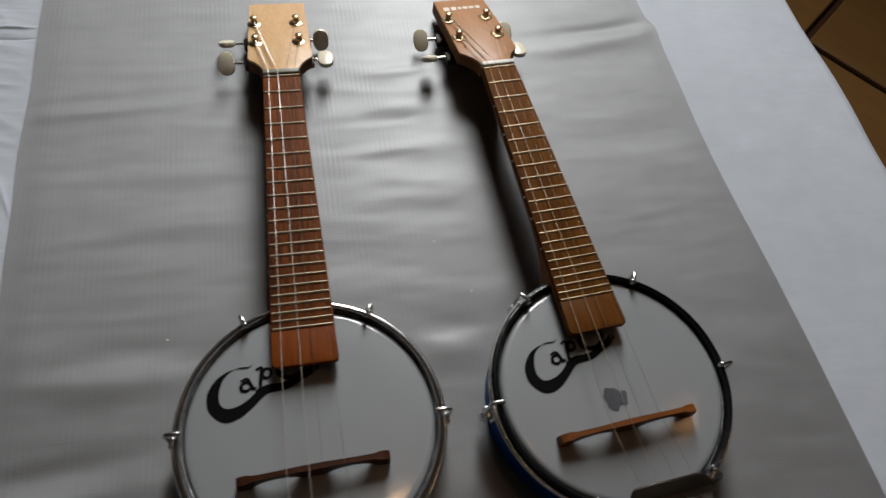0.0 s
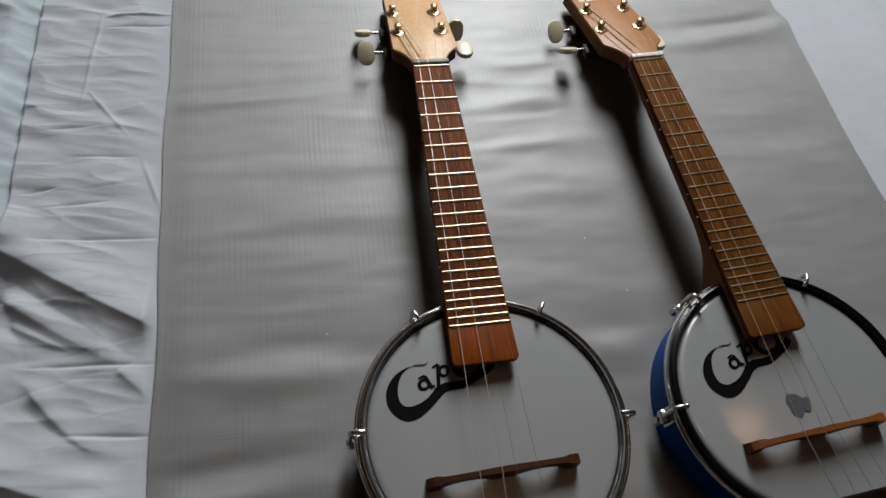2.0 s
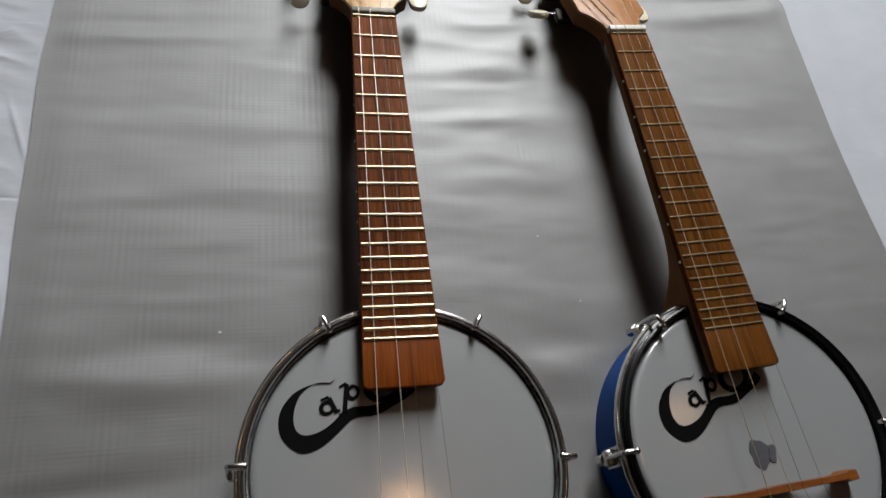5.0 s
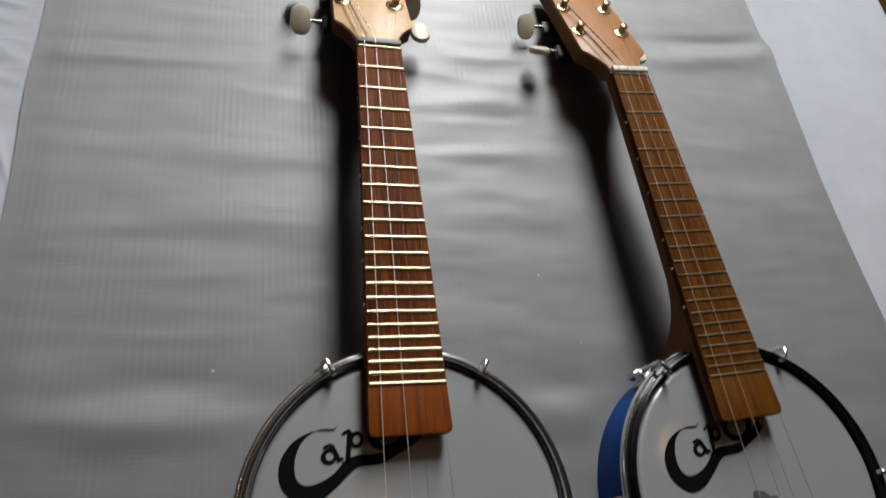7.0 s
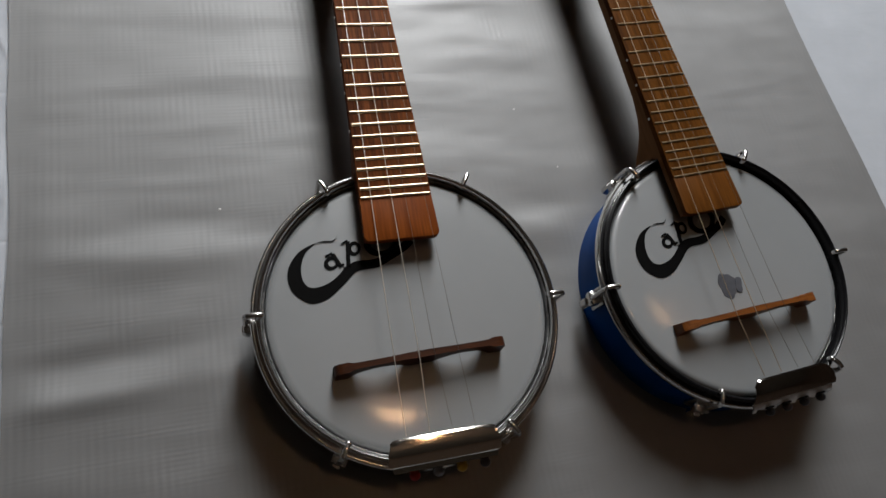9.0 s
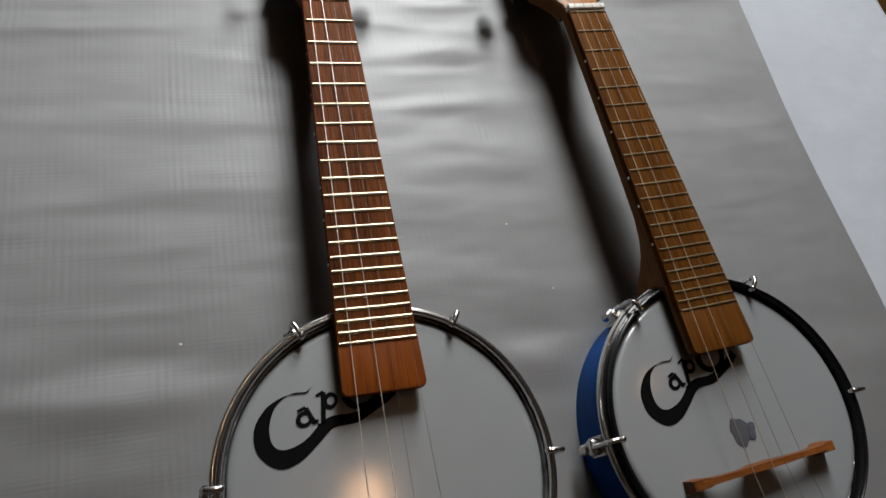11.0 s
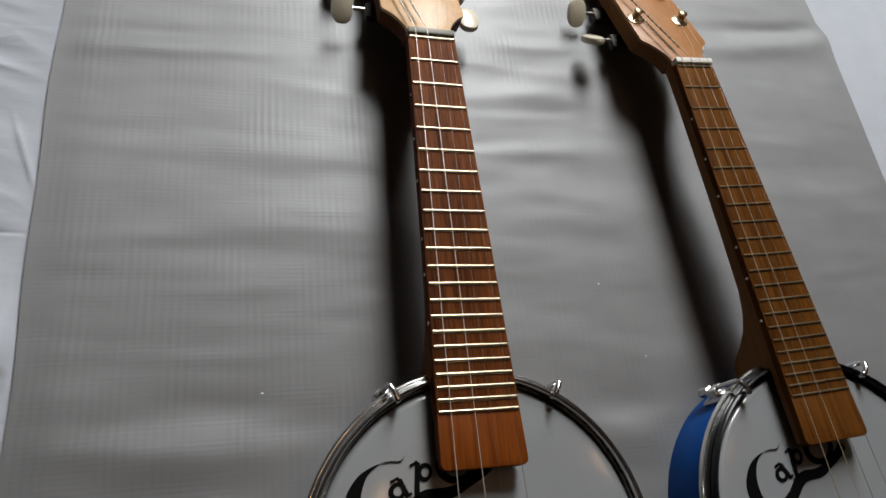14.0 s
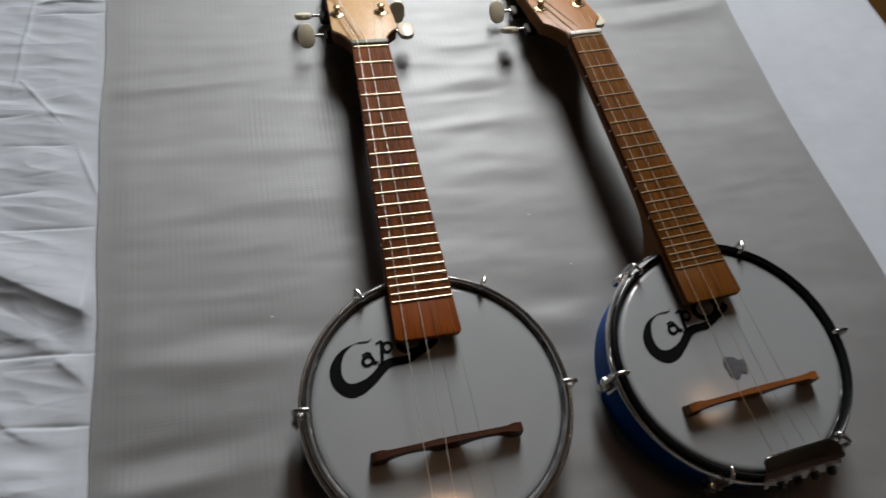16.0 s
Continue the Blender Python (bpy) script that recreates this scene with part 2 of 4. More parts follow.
def lathe(bm, profile, cx=0.0, cy=0.0, steps=96, closed=False, grow=1.0):
    """Turn a profile of (radius, z) about an upright axis."""
    rings = [[(cx + grow * r * math.cos(2 * math.pi * k / steps), cy + grow * r * math.sin(2 * math.pi * k / steps), z) for k in range(steps)] for r, z in profile]
    if closed:
        rings.append(rings[0])
    loft(bm, rings, True, False)
    if closed:
        bmesh.ops.remove_doubles(bm, verts=bm.verts, dist=1e-6)
    return bm


def tube(bm, pts, r, steps=8):
    """A round rod along points."""
    rings = []
    pts = [Vector(p) for p in pts]
    for i, p in enumerate(pts):
        d = (pts[min(i + 1, len(pts) - 1)] - pts[max(i - 1, 0)]).normalized()
        side = d.cross(Vector((0, 0, 1))) if abs(d.z) < 0.9 else d.cross(Vector((0, 1, 0)))
        side.normalize()
        up = side.cross(d)
        rings.append([p + r * (math.cos(2 * math.pi * k / steps) * side + math.sin(2 * math.pi * k / steps) * up) for k in range(steps)])
    return loft(bm, rings)


def ball(bm, place, r, sx=1.0, sy=1.0, sz=1.0, m=None):
    mm = Matrix.Translation(place) @ (m or Matrix.Identity(4)) @ Matrix.Diagonal((r * sx, r * sy, r * sz, 1))
    bmesh.ops.create_uvsphere(bm, u_segments=16, v_segments=10, radius=1.0, matrix=mm)
    return bm


def slab(bm, outline, z0, z1, bevel=0.0):
    """A flat piece with a given outline, between two heights."""
    low = [bm.verts.new((x, y, z0)) for x, y in outline]
    f = bm.faces.new(low)
    up = bmesh.ops.extrude_face_region(bm, geom=[f])
    top = [v for v in up["geom"] if isinstance(v, bmesh.types.BMVert)]
    bmesh.ops.translate(bm, verts=top, vec=(0, 0, z1 - z0))
    if bevel:
        rim = [e for e in bm.edges if all(abs(v.co.z - z1) < 1e-7 for v in e.verts)]
        bmesh.ops.bevel(bm, geom=rim, offset=bevel, segments=2, profile=0.5, affect="EDGES")
    return bm


def thicken(bm, depth):
    bm.normal_update()
    bmesh.ops.solidify(bm, geom=bm.faces[:], thickness=depth)


def empty(name, m):
    ob = new(name)
    ob.empty_display_size = 0.02
    ob.matrix_world = m
    return ob


# ---- the room ----
ROOM = (-2.1, 2.7, -2.0, WIN_Y, -0.5, 2.3)
X0, X1, Y0, Y1, Z0, Z1 = ROOM
bm = bmesh.new()
box(bm, (X0 + X1) / 2, (Y0 + Y1) / 2, Z0 - 0.06, X1 - X0 + 0.4, Y1 - Y0 + 0.4, 0.1)
floor = tagged(part("floor", bm, DARK_WOOD, smooth=0), "brown floor tiles with wide dark joints", "floor", kind="structure")
bm = bmesh.new()
box(bm, (X0 + X1) / 2, (Y0 + Y1) / 2, Z1 + 0.05, X1 - X0 + 0.4, Y1 - Y0 + 0.4, 0.1)
tagged(part("ceiling", bm, CEILING_PAINT, smooth=0), "plain painted ceiling of the room", "ceiling", kind="structure")
for name, c, s in (("wall_west", (X0 - 0.1, (Y0 + Y1) / 2), (0.2, Y1 - Y0)), ("wall_east", (X1 + 0.1, (Y0 + Y1) / 2), (0.2, Y1 - Y0)),
                   ("wall_south", ((X0 + X1) / 2, Y0 - 0.1), (X1 - X0 + 0.4, 0.2))):
    bm = bmesh.new()
    box(bm, *c, (Z0 + Z1) / 2, *s, Z1 - Z0)
    tagged(part(name, bm, PLASTER, smooth=0), "plain plastered room wall", "wall", kind="structure")
holes = ((WIN_X, WIN_Z, WIN_W, WIN_H),)
bm = bmesh.new()
edge_x = X0 - 0.2
for hx, hz, hw, hh in holes:
    box(bm, (edge_x + hx - hw / 2) / 2, Y1 + 0.1, (Z0 + Z1) / 2, hx - hw / 2 - edge_x, 0.2, Z1 - Z0)
    box(bm, hx, Y1 + 0.1, (Z0 + hz - hh / 2) / 2, hw, 0.2, hz - hh / 2 - Z0)
    box(bm, hx, Y1 + 0.1, (Z1 + hz + hh / 2) / 2, hw, 0.2, Z1 - hz - hh / 2)
    edge_x = hx + hw / 2
box(bm, (edge_x + X1 + 0.2) / 2, Y1 + 0.1, (Z0 + Z1) / 2, X1 + 0.2 - edge_x, 0.2, Z1 - Z0)
tagged(part("wall_north", bm, PLASTER, smooth=0), "plain plastered wall with one window opening", "wall", kind="structure")
for k, (hx, hz, hw, hh) in enumerate(holes):
    window = tagged(empty("window_%d" % (k + 1), Matrix.Translation((hx, Y1 - 0.026, hz - hh / 2))), "daylit window with a painted frame", "window", kind="structure")
    bm = bmesh.new()
    for dx in (-hw / 2 - 0.025, hw / 2 + 0.025):
        box(bm, dx, 0, hh / 2, 0.05, 0.05, hh, 0.004)
    for dz in (-0.025, hh + 0.025):
        box(bm, 0, 0.001, dz, hw, 0.046, 0.05, 0.004)
    part("window_frame", bm, FRAME_PAINT, window)

# ---- the bed ----
BED_X0, BED_X1, BED_Y0, BED_Y1 = -1.15, 0.624, -0.95, 1.0
bm = bmesh.new()
box(bm, (BED_X0 + BED_X1) / 2, (BED_Y0 + BED_Y1) / 2, -0.275, BED_X1 - BED_X0 - 0.03, BED_Y1 - BED_Y0 - 0.03, 0.45, 0.03, segments=3)
tagged(part("bed", bm, MATTRESS), "cloth-covered bed base with mattress", "bed")


def ridge(X, Y, a, b, width, height, skew=0.0, roll=None):
    """A fold of cloth from a to b that dies away at both ends."""
    ax, ay = a
    dx, dy = b[0] - ax, b[1] - ay
    ll = dx * dx + dy * dy
    s = ((X - ax) * dx + (Y - ay) * dy) / ll
    off = ((X - ax) * dy - (Y - ay) * dx) / math.sqrt(ll)
    off = off - skew * np.sin(np.clip(s, 0, 1) * math.pi)
    ends = np.clip(np.minimum(s + 0.12, 1.12 - s) / 0.5, 0, 1)
    ends = ends * ends * (3 - 2 * ends)
    steep = np.where(off > 0, width * 0.6, width * 1.25) * (0.45 + 0.55 * ends)
    if roll:
        near, far, fade = roll
        ends = np.clip((s + 0.1) / 0.2, 0, 1) * np.clip((1.02 - s) / fade, 0, 1) ** 0.7
        return height * ends * np.where(off > 0, np.exp(-1.7 * np.abs(off) / near), np.exp(-((off / far) ** 2)))
    return height * ends * np.exp(0.4 - np.sqrt(2.2 * (off / steep) ** 2 + 0.16))


def soft_noise(X, Y, sx, sy, seed, octaves=3):
    """Smooth value noise on arrays."""
    out, amp = 0.0, 1.0
    for o in range(octaves):
        rng = np.random.RandomState(seed + o)
        table = rng.rand(64, 64)
        u, v = X * sx * 2**o + 17.3 * o, Y * sy * 2**o + 5.1 * o
        i, j = np.floor(u).astype(int), np.floor(v).astype(int)
        fu, fv = u - i, v - j
        fu, fv = fu * fu * (3 - 2 * fu), fv * fv * (3 - 2 * fv)
        g = lambda p, q: table[p % 64, q % 64]
        out = out + amp * ((g(i, j) * (1 - fu) + g(i + 1, j) * fu) * (1 - fv) + (g(i, j + 1) * (1 - fu) + g(i + 1, j + 1) * fu) * fv - 0.5)
        amp *= 0.5
    return out


def sheet_mesh(bm, xs, ys, height):
    X, Y = np.meshgrid(xs, ys)
    Z = height(X, Y)
    vs = [[bm.verts.new((X[r, c], Y[r, c], Z[r, c])) for c in range(len(xs))] for r in range(len(ys))]
    for r in range(len(ys) - 1):
        for c in range(len(xs) - 1):
            bm.faces.new((vs[r][c], vs[r][c + 1], vs[r + 1][c + 1], vs[r + 1][c]))
    return bm


def creases(X, Y, seed, count, x0, x1, y0, y1, spread, tall):
    """Many short sharp creases, most of them lying across."""
    rng, out = random.Random(seed), 0 * X
    for _ in range(count):
        cx, cy, half = rng.uniform(x0, x1), rng.uniform(y0, y1), rng.uniform(0.012, 0.05)
        a = radians(rng.gauss(-4, spread))
        d = (half * math.cos(a), half * math.sin(a))
        out = out + ridge(X, Y, (cx - d[0], cy - d[1]), (cx + d[0], cy + d[1]), rng.uniform(0.0013, 0.0034), rng.uniform(0.3, 1.0) * tall * rng.choice((1, 1, -1)), rng.uniform(-0.003, 0.003))
    return out


def swell(X, Y, x, y, along, across, height, turn=0.0, bow=0.0):
    """A long soft wrinkle about a point."""
    c, sn = math.cos(radians(turn)), math.sin(radians(turn))
    u, v = (X - x) * c + (Y - y) * sn, -(X - x) * sn + (Y - y) * c
    v = v - bow * u * u
    return height * np.exp(-((u / along) ** 2) - (v / across) ** 2)


def cloth_height(X, Y, folded=True):
    z = -0.0010 + 0 * X
    left = np.clip((-0.2355 - X) / 0.04, 0, 1)
    right = np.clip((X - 0.456) / 0.05, 0, 1)
    crinkle = np.abs(soft_noise(X + 0.25 * Y, Y, 9, 30, 3)) * 0.0045 + np.abs(soft_noise(X - 0.2 * Y, Y + 0.3 * X, 16, 46, 9, 2)) * 0.0045
    z = z + left * (0.004 * soft_noise(X, Y, 5, 7, 21) + 0.005 - crinkle)
    z = z + left * creases(X, Y, 5, 300, -0.42, -0.236, -0.25, 0.5, 11, 0.0005)
    z = z + right * 0.003 * soft_noise(X, Y, 5, 6, 33)
    folds = 0 * X
    for a, b, height, skew, roll in (((-0.380, 0.142), (-0.234, 0.044), 0.0120, 0.003, (0.018, 0.026, 0.10)), ((-0.388, 0.114), (-0.255, 0.016), 0.0088, 0.004, (0.017, 0.014, 0.75)),
                                     ((-0.356, 0.100), (-0.362, -0.020), 0.0080, 0.003, (0.012, 0.020, 0.5)),
                                     ((-0.46, 0.002), (-0.232, -0.098), 0.0140, 0.003, (0.019, 0.030, 0.5)), ((-0.322, 0.008), (-0.258, -0.056), 0.0050, 0.004, (0.009, 0.012, 0.7)),
                                     ((-0.262, 0.016), (-0.234, -0.012), 0.0032, 0.0, (0.007, 0.010, 0.8)), ((-0.44, -0.12), (-0.236, -0.165), 0.012, 0.0, (0.014, 0.025, 0.7)),
                                     ((-0.345, 0.062), (-0.268, 0.022), 0.0045, 0.002, (0.008, 0.010, 0.8)), ((-0.360, -0.005), (-0.300, -0.024), 0.0030, 0.003, (0.008, 0.012, 0.8))):
        folds = np.maximum(folds, ridge(X, Y, a, b, 0, height, skew, roll))
    # pressed creases and the stitched hem
    lines = ((-0.328, 0.163, -0.278, 0.167, -1.0), (-0.312, 0.214, -0.262, 0.212, -0.8), (-0.336, 0.132, -0.236, 0.128, -1.0), (-0.300, 0.390, -0.311, 0.270, 0.9), (-0.308, 0.290, -0.268, 0.233, 0.8),
             (-0.299, 0.380, -0.236, 0.386, 1.6), (-0.297, 0.365, -0.236, 0.371, -1.2), (-0.256, 0.209, -0.236, 0.150, 0.8), (-0.328, 0.025, -0.236, 0.019, -1.1), (-0.296, -0.029, -0.236, -0.035, -1.2),
             (-0.350, 0.178, -0.320, 0.183, -0.8), (-0.340, 0.242, -0.290, 0.246, -0.6))
    for x0, y0, x1, y1, tall in lines:
        z = z + ridge(X, Y, (x0, y0), (x1, y1), 0.0019, 0.0019 * tall)
    return z + (folds * np.clip((-0.236 - X) / 0.008, 0, 1) if folded else 0)


xs = np.concatenate([np.linspace(BED_X0, -0.56, 20)[:-1], np.linspace(-0.56, -0.41, 60)[:-1], np.linspace(-0.41, -0.222, 130)[:-1], np.linspace(-0.222, 0.42, 20)[:-1], np.linspace(0.42, BED_X1 - 0.012, 40)])
ys = np.concatenate([np.linspace(BED_Y0, -0.3, 20)[:-1], np.linspace(-0.3, -0.13, 80)[:-1], np.linspace(-0.13, 0.42, 560)[:-1], np.linspace(0.42, 0.55, 50)[:-1], np.linspace(0.55, BED_Y1, 20)])


def hollow(X, Y):
    return swell(X, Y, -0.402, 0.119, 0.030, 0.0130, 0.021, 8) + swell(X, Y, -0.377, 0.072, 0.036, 0.018, 0.030, 62) + swell(X, Y, -0.412, 0.040, 0.045, 0.026, 0.030, 60)


def drape_height(X, Y):
    return cloth_height(X, Y) - hollow(X, Y) + 0.002 * np.clip((Y - 0.12) / 0.05, 0, 1) * np.clip((-0.245 - X) / 0.1, 0, 1) - 0.007 * np.clip((-0.357 - X) / 0.0035, 0, 1) * np.clip((Y - 0.11) / 0.03, 0, 1)


bm = bmesh.new()
sheet_mesh(bm, xs, ys, drape_height)
# the overhang at the bed's edge
edge = [v for v in bm.verts if abs(v.co.x - xs[-1]) < 1e-5]
edge.sort(key=lambda v: v.co.y)
last = edge
for dx, dz in ((0.008, -0.003), (0.012, -0.011), (0.013, -0.06), (0.016, -0.2), (0.02, -0.42)):
    row = [bm.verts.new((xs[-1] + dx + 0.003 * math.sin(9 * v.co.y) + 0.0015 * math.sin(31 * v.co.y), v.co.y, v.co.z + dz)) for v in edge]
    for i in range(len(row) - 1):
        bm.faces.new((last[i], row[i], row[i + 1], last[i + 1]))
    last = row
thicken(bm, 0.0012)
tagged(part("bedsheet", bm, LINEN, smooth=180), "crumpled white cotton bedsheet spread over the bed", "bedsheet")


def blanket_height(X, Y):
    hem = np.clip((-0.3585 + 0.002 * np.sin(9 * Y) - X) / 0.022, 0, 1)
    hem = hem * np.clip((Y - 0.118) / 0.04, 0, 1)
    z = cloth_height(X, Y, False) - hollow(X, Y) - 0.0045 + 0.0075 * hem
    crinkle = np.abs(soft_noise(X, Y - 0.35 * X, 8, 22, 51)) * 0.008
    big = 0 * X
    for a, b, w, h in (((-0.52, 0.405), (-0.375, 0.39), 0.012, 0.012), ((-0.54, 0.300), (-0.366, 0.262), 0.014, 0.017), ((-0.5, 0.222), (-0.38, 0.225), 0.011, 0.010),
                       ((-0.53, 0.2), (-0.39, 0.185), 0.012, 0.011), ((-0.50, 0.47), (-0.37, 0.46), 0.012, 0.010), ((-0.5, 0.02), (-0.42, 0.05), 0.012, 0.012)):
        big = np.maximum(big, ridge(X, Y, a, b, 0, h * 1.6, 0.006, (w * 0.75, w * 1.6, 0.3)))
    small = creases(X, Y, 8, 60, -0.55, -0.36, 0.0, 0.5, 30, 0.0016)
    return z + hem * (0.008 * soft_noise(X, Y, 6, 11, 41) + 0.002 - crinkle + 0.006 + big + small)


bm = bmesh.new()
sheet_mesh(bm, np.concatenate([np.linspace(-1.13, -0.75, 16)[:-1], np.linspace(-0.75, -0.3575, 150)]), np.concatenate([np.linspace(0.118, 0.62, 260)[:-1], np.linspace(0.62, 0.985, 30)]), blanket_height)
thicken(bm, 0.002)
tagged(part("blanket", bm, PALE_BLUE, smooth=180), "pale blue crumpled cotton cover lying on the bedsheet", "blanket")

# ---- the grey vinyl sheet ----
SX0, SX1, SY0, SY1 = -0.2365, 0.432, -0.34, 0.62


def vinyl_height(X, Y):
    z = 0.0030 + 0.0018 * soft_noise(X + 0.2 * Y, Y, 5.0, 15, 61, 2) + 0.0008 * soft_noise(X, Y + 0.1 * X, 9, 36, 71, 2)
    z = z + 0.00045 * soft_noise(X - 0.1 * Y, Y + 0.08 * X, 17, 75, 91, 2)
    z = z + swell(X, Y, -0.17, 0.266, 0.08, 0.007, 0.0020, 3) - swell(X, Y, -0.18, 0.281, 0.08, 0.007, 0.0018, 3)
    z = z + swell(X, Y, 0.35, 0.325, 0.09, 0.011, 0.0034, 8, 0.6) - swell(X, Y, 0.37, 0.348, 0.08, 0.008, 0.0032, 8, 0.6)
    z = z + swell(X, Y, 0.10, 0.30, 0.05, 0.010, 0.0020, -4, 1.5) + swell(X, Y, 0.09, 0.245, 0.06, 0.009, 0.0014, 3) + swell(X, Y, 0.08, 0.20, 0.05, 0.007, 0.0010, 2)
    z = z + swell(X, Y, -0.16, -0.004, 0.06, 0.012, 0.0024, -4, 1.0) - swell(X, Y, -0.12, 0.018, 0.06, 0.012, 0.0018, -6)
    z = z - swell(X, Y, -0.20, -0.066, 0.07, 0.009, 0.0022, 3) + swell(X, Y, -0.20, -0.088, 0.07, 0.009, 0.0030, 3)
    z = z + swell(X, Y, 0.12, -0.012, 0.03, 0.012, 0.0022, -8) - swell(X, Y, 0.12, 0.012, 0.035, 0.011, 0.0016, -5)
    z = z + swell(X, Y, -0.13, 0.13, 0.09, 0.012, 0.0010, 2) + swell(X, Y, -0.12, 0.19, 0.08, 0.010, 0.0009, -2) - swell(X, Y, 0.36, 0.2, 0.08, 0.02, 0.0016, 5)
    for x, y, along, tall, turn in ((0.095, 0.316, 0.05, 0.0013, -6), (0.10, 0.296, 0.045, 0.0016, 4), (0.085, 0.274, 0.05, 0.0014, -3), (0.10, 0.252, 0.04, 0.0012, 5),
                                    (0.09, 0.229, 0.045, 0.0011, 2), (0.085, 0.196, 0.05, 0.0012, 3), (-0.10, 0.315, 0.05, 0.0012, 4), (-0.07, 0.24, 0.035, 0.0009, -4),
                                    (0.11, 0.16, 0.035, 0.0007, -5), (-0.13, 0.09, 0.06, 0.0008, 3), (-0.15, 0.05, 0.05, 0.0008, -3), (0.33, 0.10, 0.06, 0.0009, 6)):
        z = z + swell(X, Y, x, y, along, 0.0058, 0.55 * tall, turn, 0.8)
    patch = np.exp(-(((X - 0.09) / 0.07) ** 2) - ((Y - 0.27) / 0.085) ** 2) + 0.35
    z = z + 0.0018 * patch * soft_noise(X + 0.3 * Y, Y - 0.15 * X, 13, 46, 81, 2)
    side = np.clip(np.minimum(X - SX0, SX1 - X) / 0.025, 0, 1)
    side = side * side * (3 - 2 * side)
    z = 0.0008 + 0.68 * (z - 0.0008) * (0.28 + 0.72 * side)
    z = np.maximum(z, 0.0004)
    under = np.exp(-(((X + 0.0015) / 0.085) ** 4 + ((Y + 0.07) / 0.085) ** 4)) + np.exp(-(((X - 0.2265) / 0.085) ** 4 + ((Y + 0.072) / 0.085) ** 4))
    return z * (1 - np.clip(under, 0, 1)) + 0.0002


def vinyl_place(bm):
    for v in bm.verts:
        x, y = v.co.x, v.co.y
        if x < -0.1:
            v.co.x += (-0.1 - x) / (-0.1 - SX0) * (0.0012 * math.sin(19 * y + 1) + 0.0007 * math.sin(47 * y))
        if x > 0.36 and y > 0.35:
            v.co.x -= 0.005 * min((x - 0.36) / 0.07, 1) * min((y - 0.35) / 0.015, 1)
        if x > 0.3:
            v.co.x += (x - 0.3) / (SX1 - 0.3) * (0.010 - 0.038 * (y + 0.15) - 0.006 * math.exp(-((y - 0.16) / 0.12) ** 2) + 0.002 * math.exp(-((y - 0.345) / 0.02) ** 2)) * (1 if y < 0.36 else 1 + (y - 0.36) * 0.5)


bm = bmesh.new()
sheet_mesh(bm, np.linspace(SX0, SX1, 200), np.linspace(SY0, SY1, 470), vinyl_height)
vinyl_place(bm)
thicken(bm, -0.0009)
flat = bm.loops.layers.uv.new("flat")
for f in bm.faces:
    for lp in f.loops:
        lp[flat].uv = lp.vert.co.xy
tagged(part("vinyl_sheet", bm, VINYL, smooth=60), "rippled grey woven vinyl sheet laid on the bedsheet", "vinyl sheet")
for x, y, r in ((-0.108, 0.028, 0.0009), (0.120, 0.093, 0.0008), (0.144, 0.040, 0.0007)):
    bm = ball(bmesh.new(), (0, 0, 0), r, 1.4, 0.9, 0.6)
    ob = part("lint_speck", bm, DIRT)
    z = float(vinyl_height(np.array([[x]]), np.array([[y]]))[0, 0])
    ob.matrix_world = Matrix.Translation((x, y, z + 0.0006))
    tagged(ob, "tiny white speck of lint on the grey sheet", "lint", group="specks on the vinyl sheet")

# ---- the two small banjos ----
NUT_Y, SCALE, BOARD_Z, END_Y = 0.2475, 0.35, 0.0622, -0.0285
CX, CY, HEAD_Z, HOOP_Z = 0.0006, -0.0685, 0.0480, 0.0540
RIM = 1.012  # the drum's girth over the profiles below


def half_width(y):
    return 0.0162 + 0.0067 * (NUT_Y - y) / NUT_Y


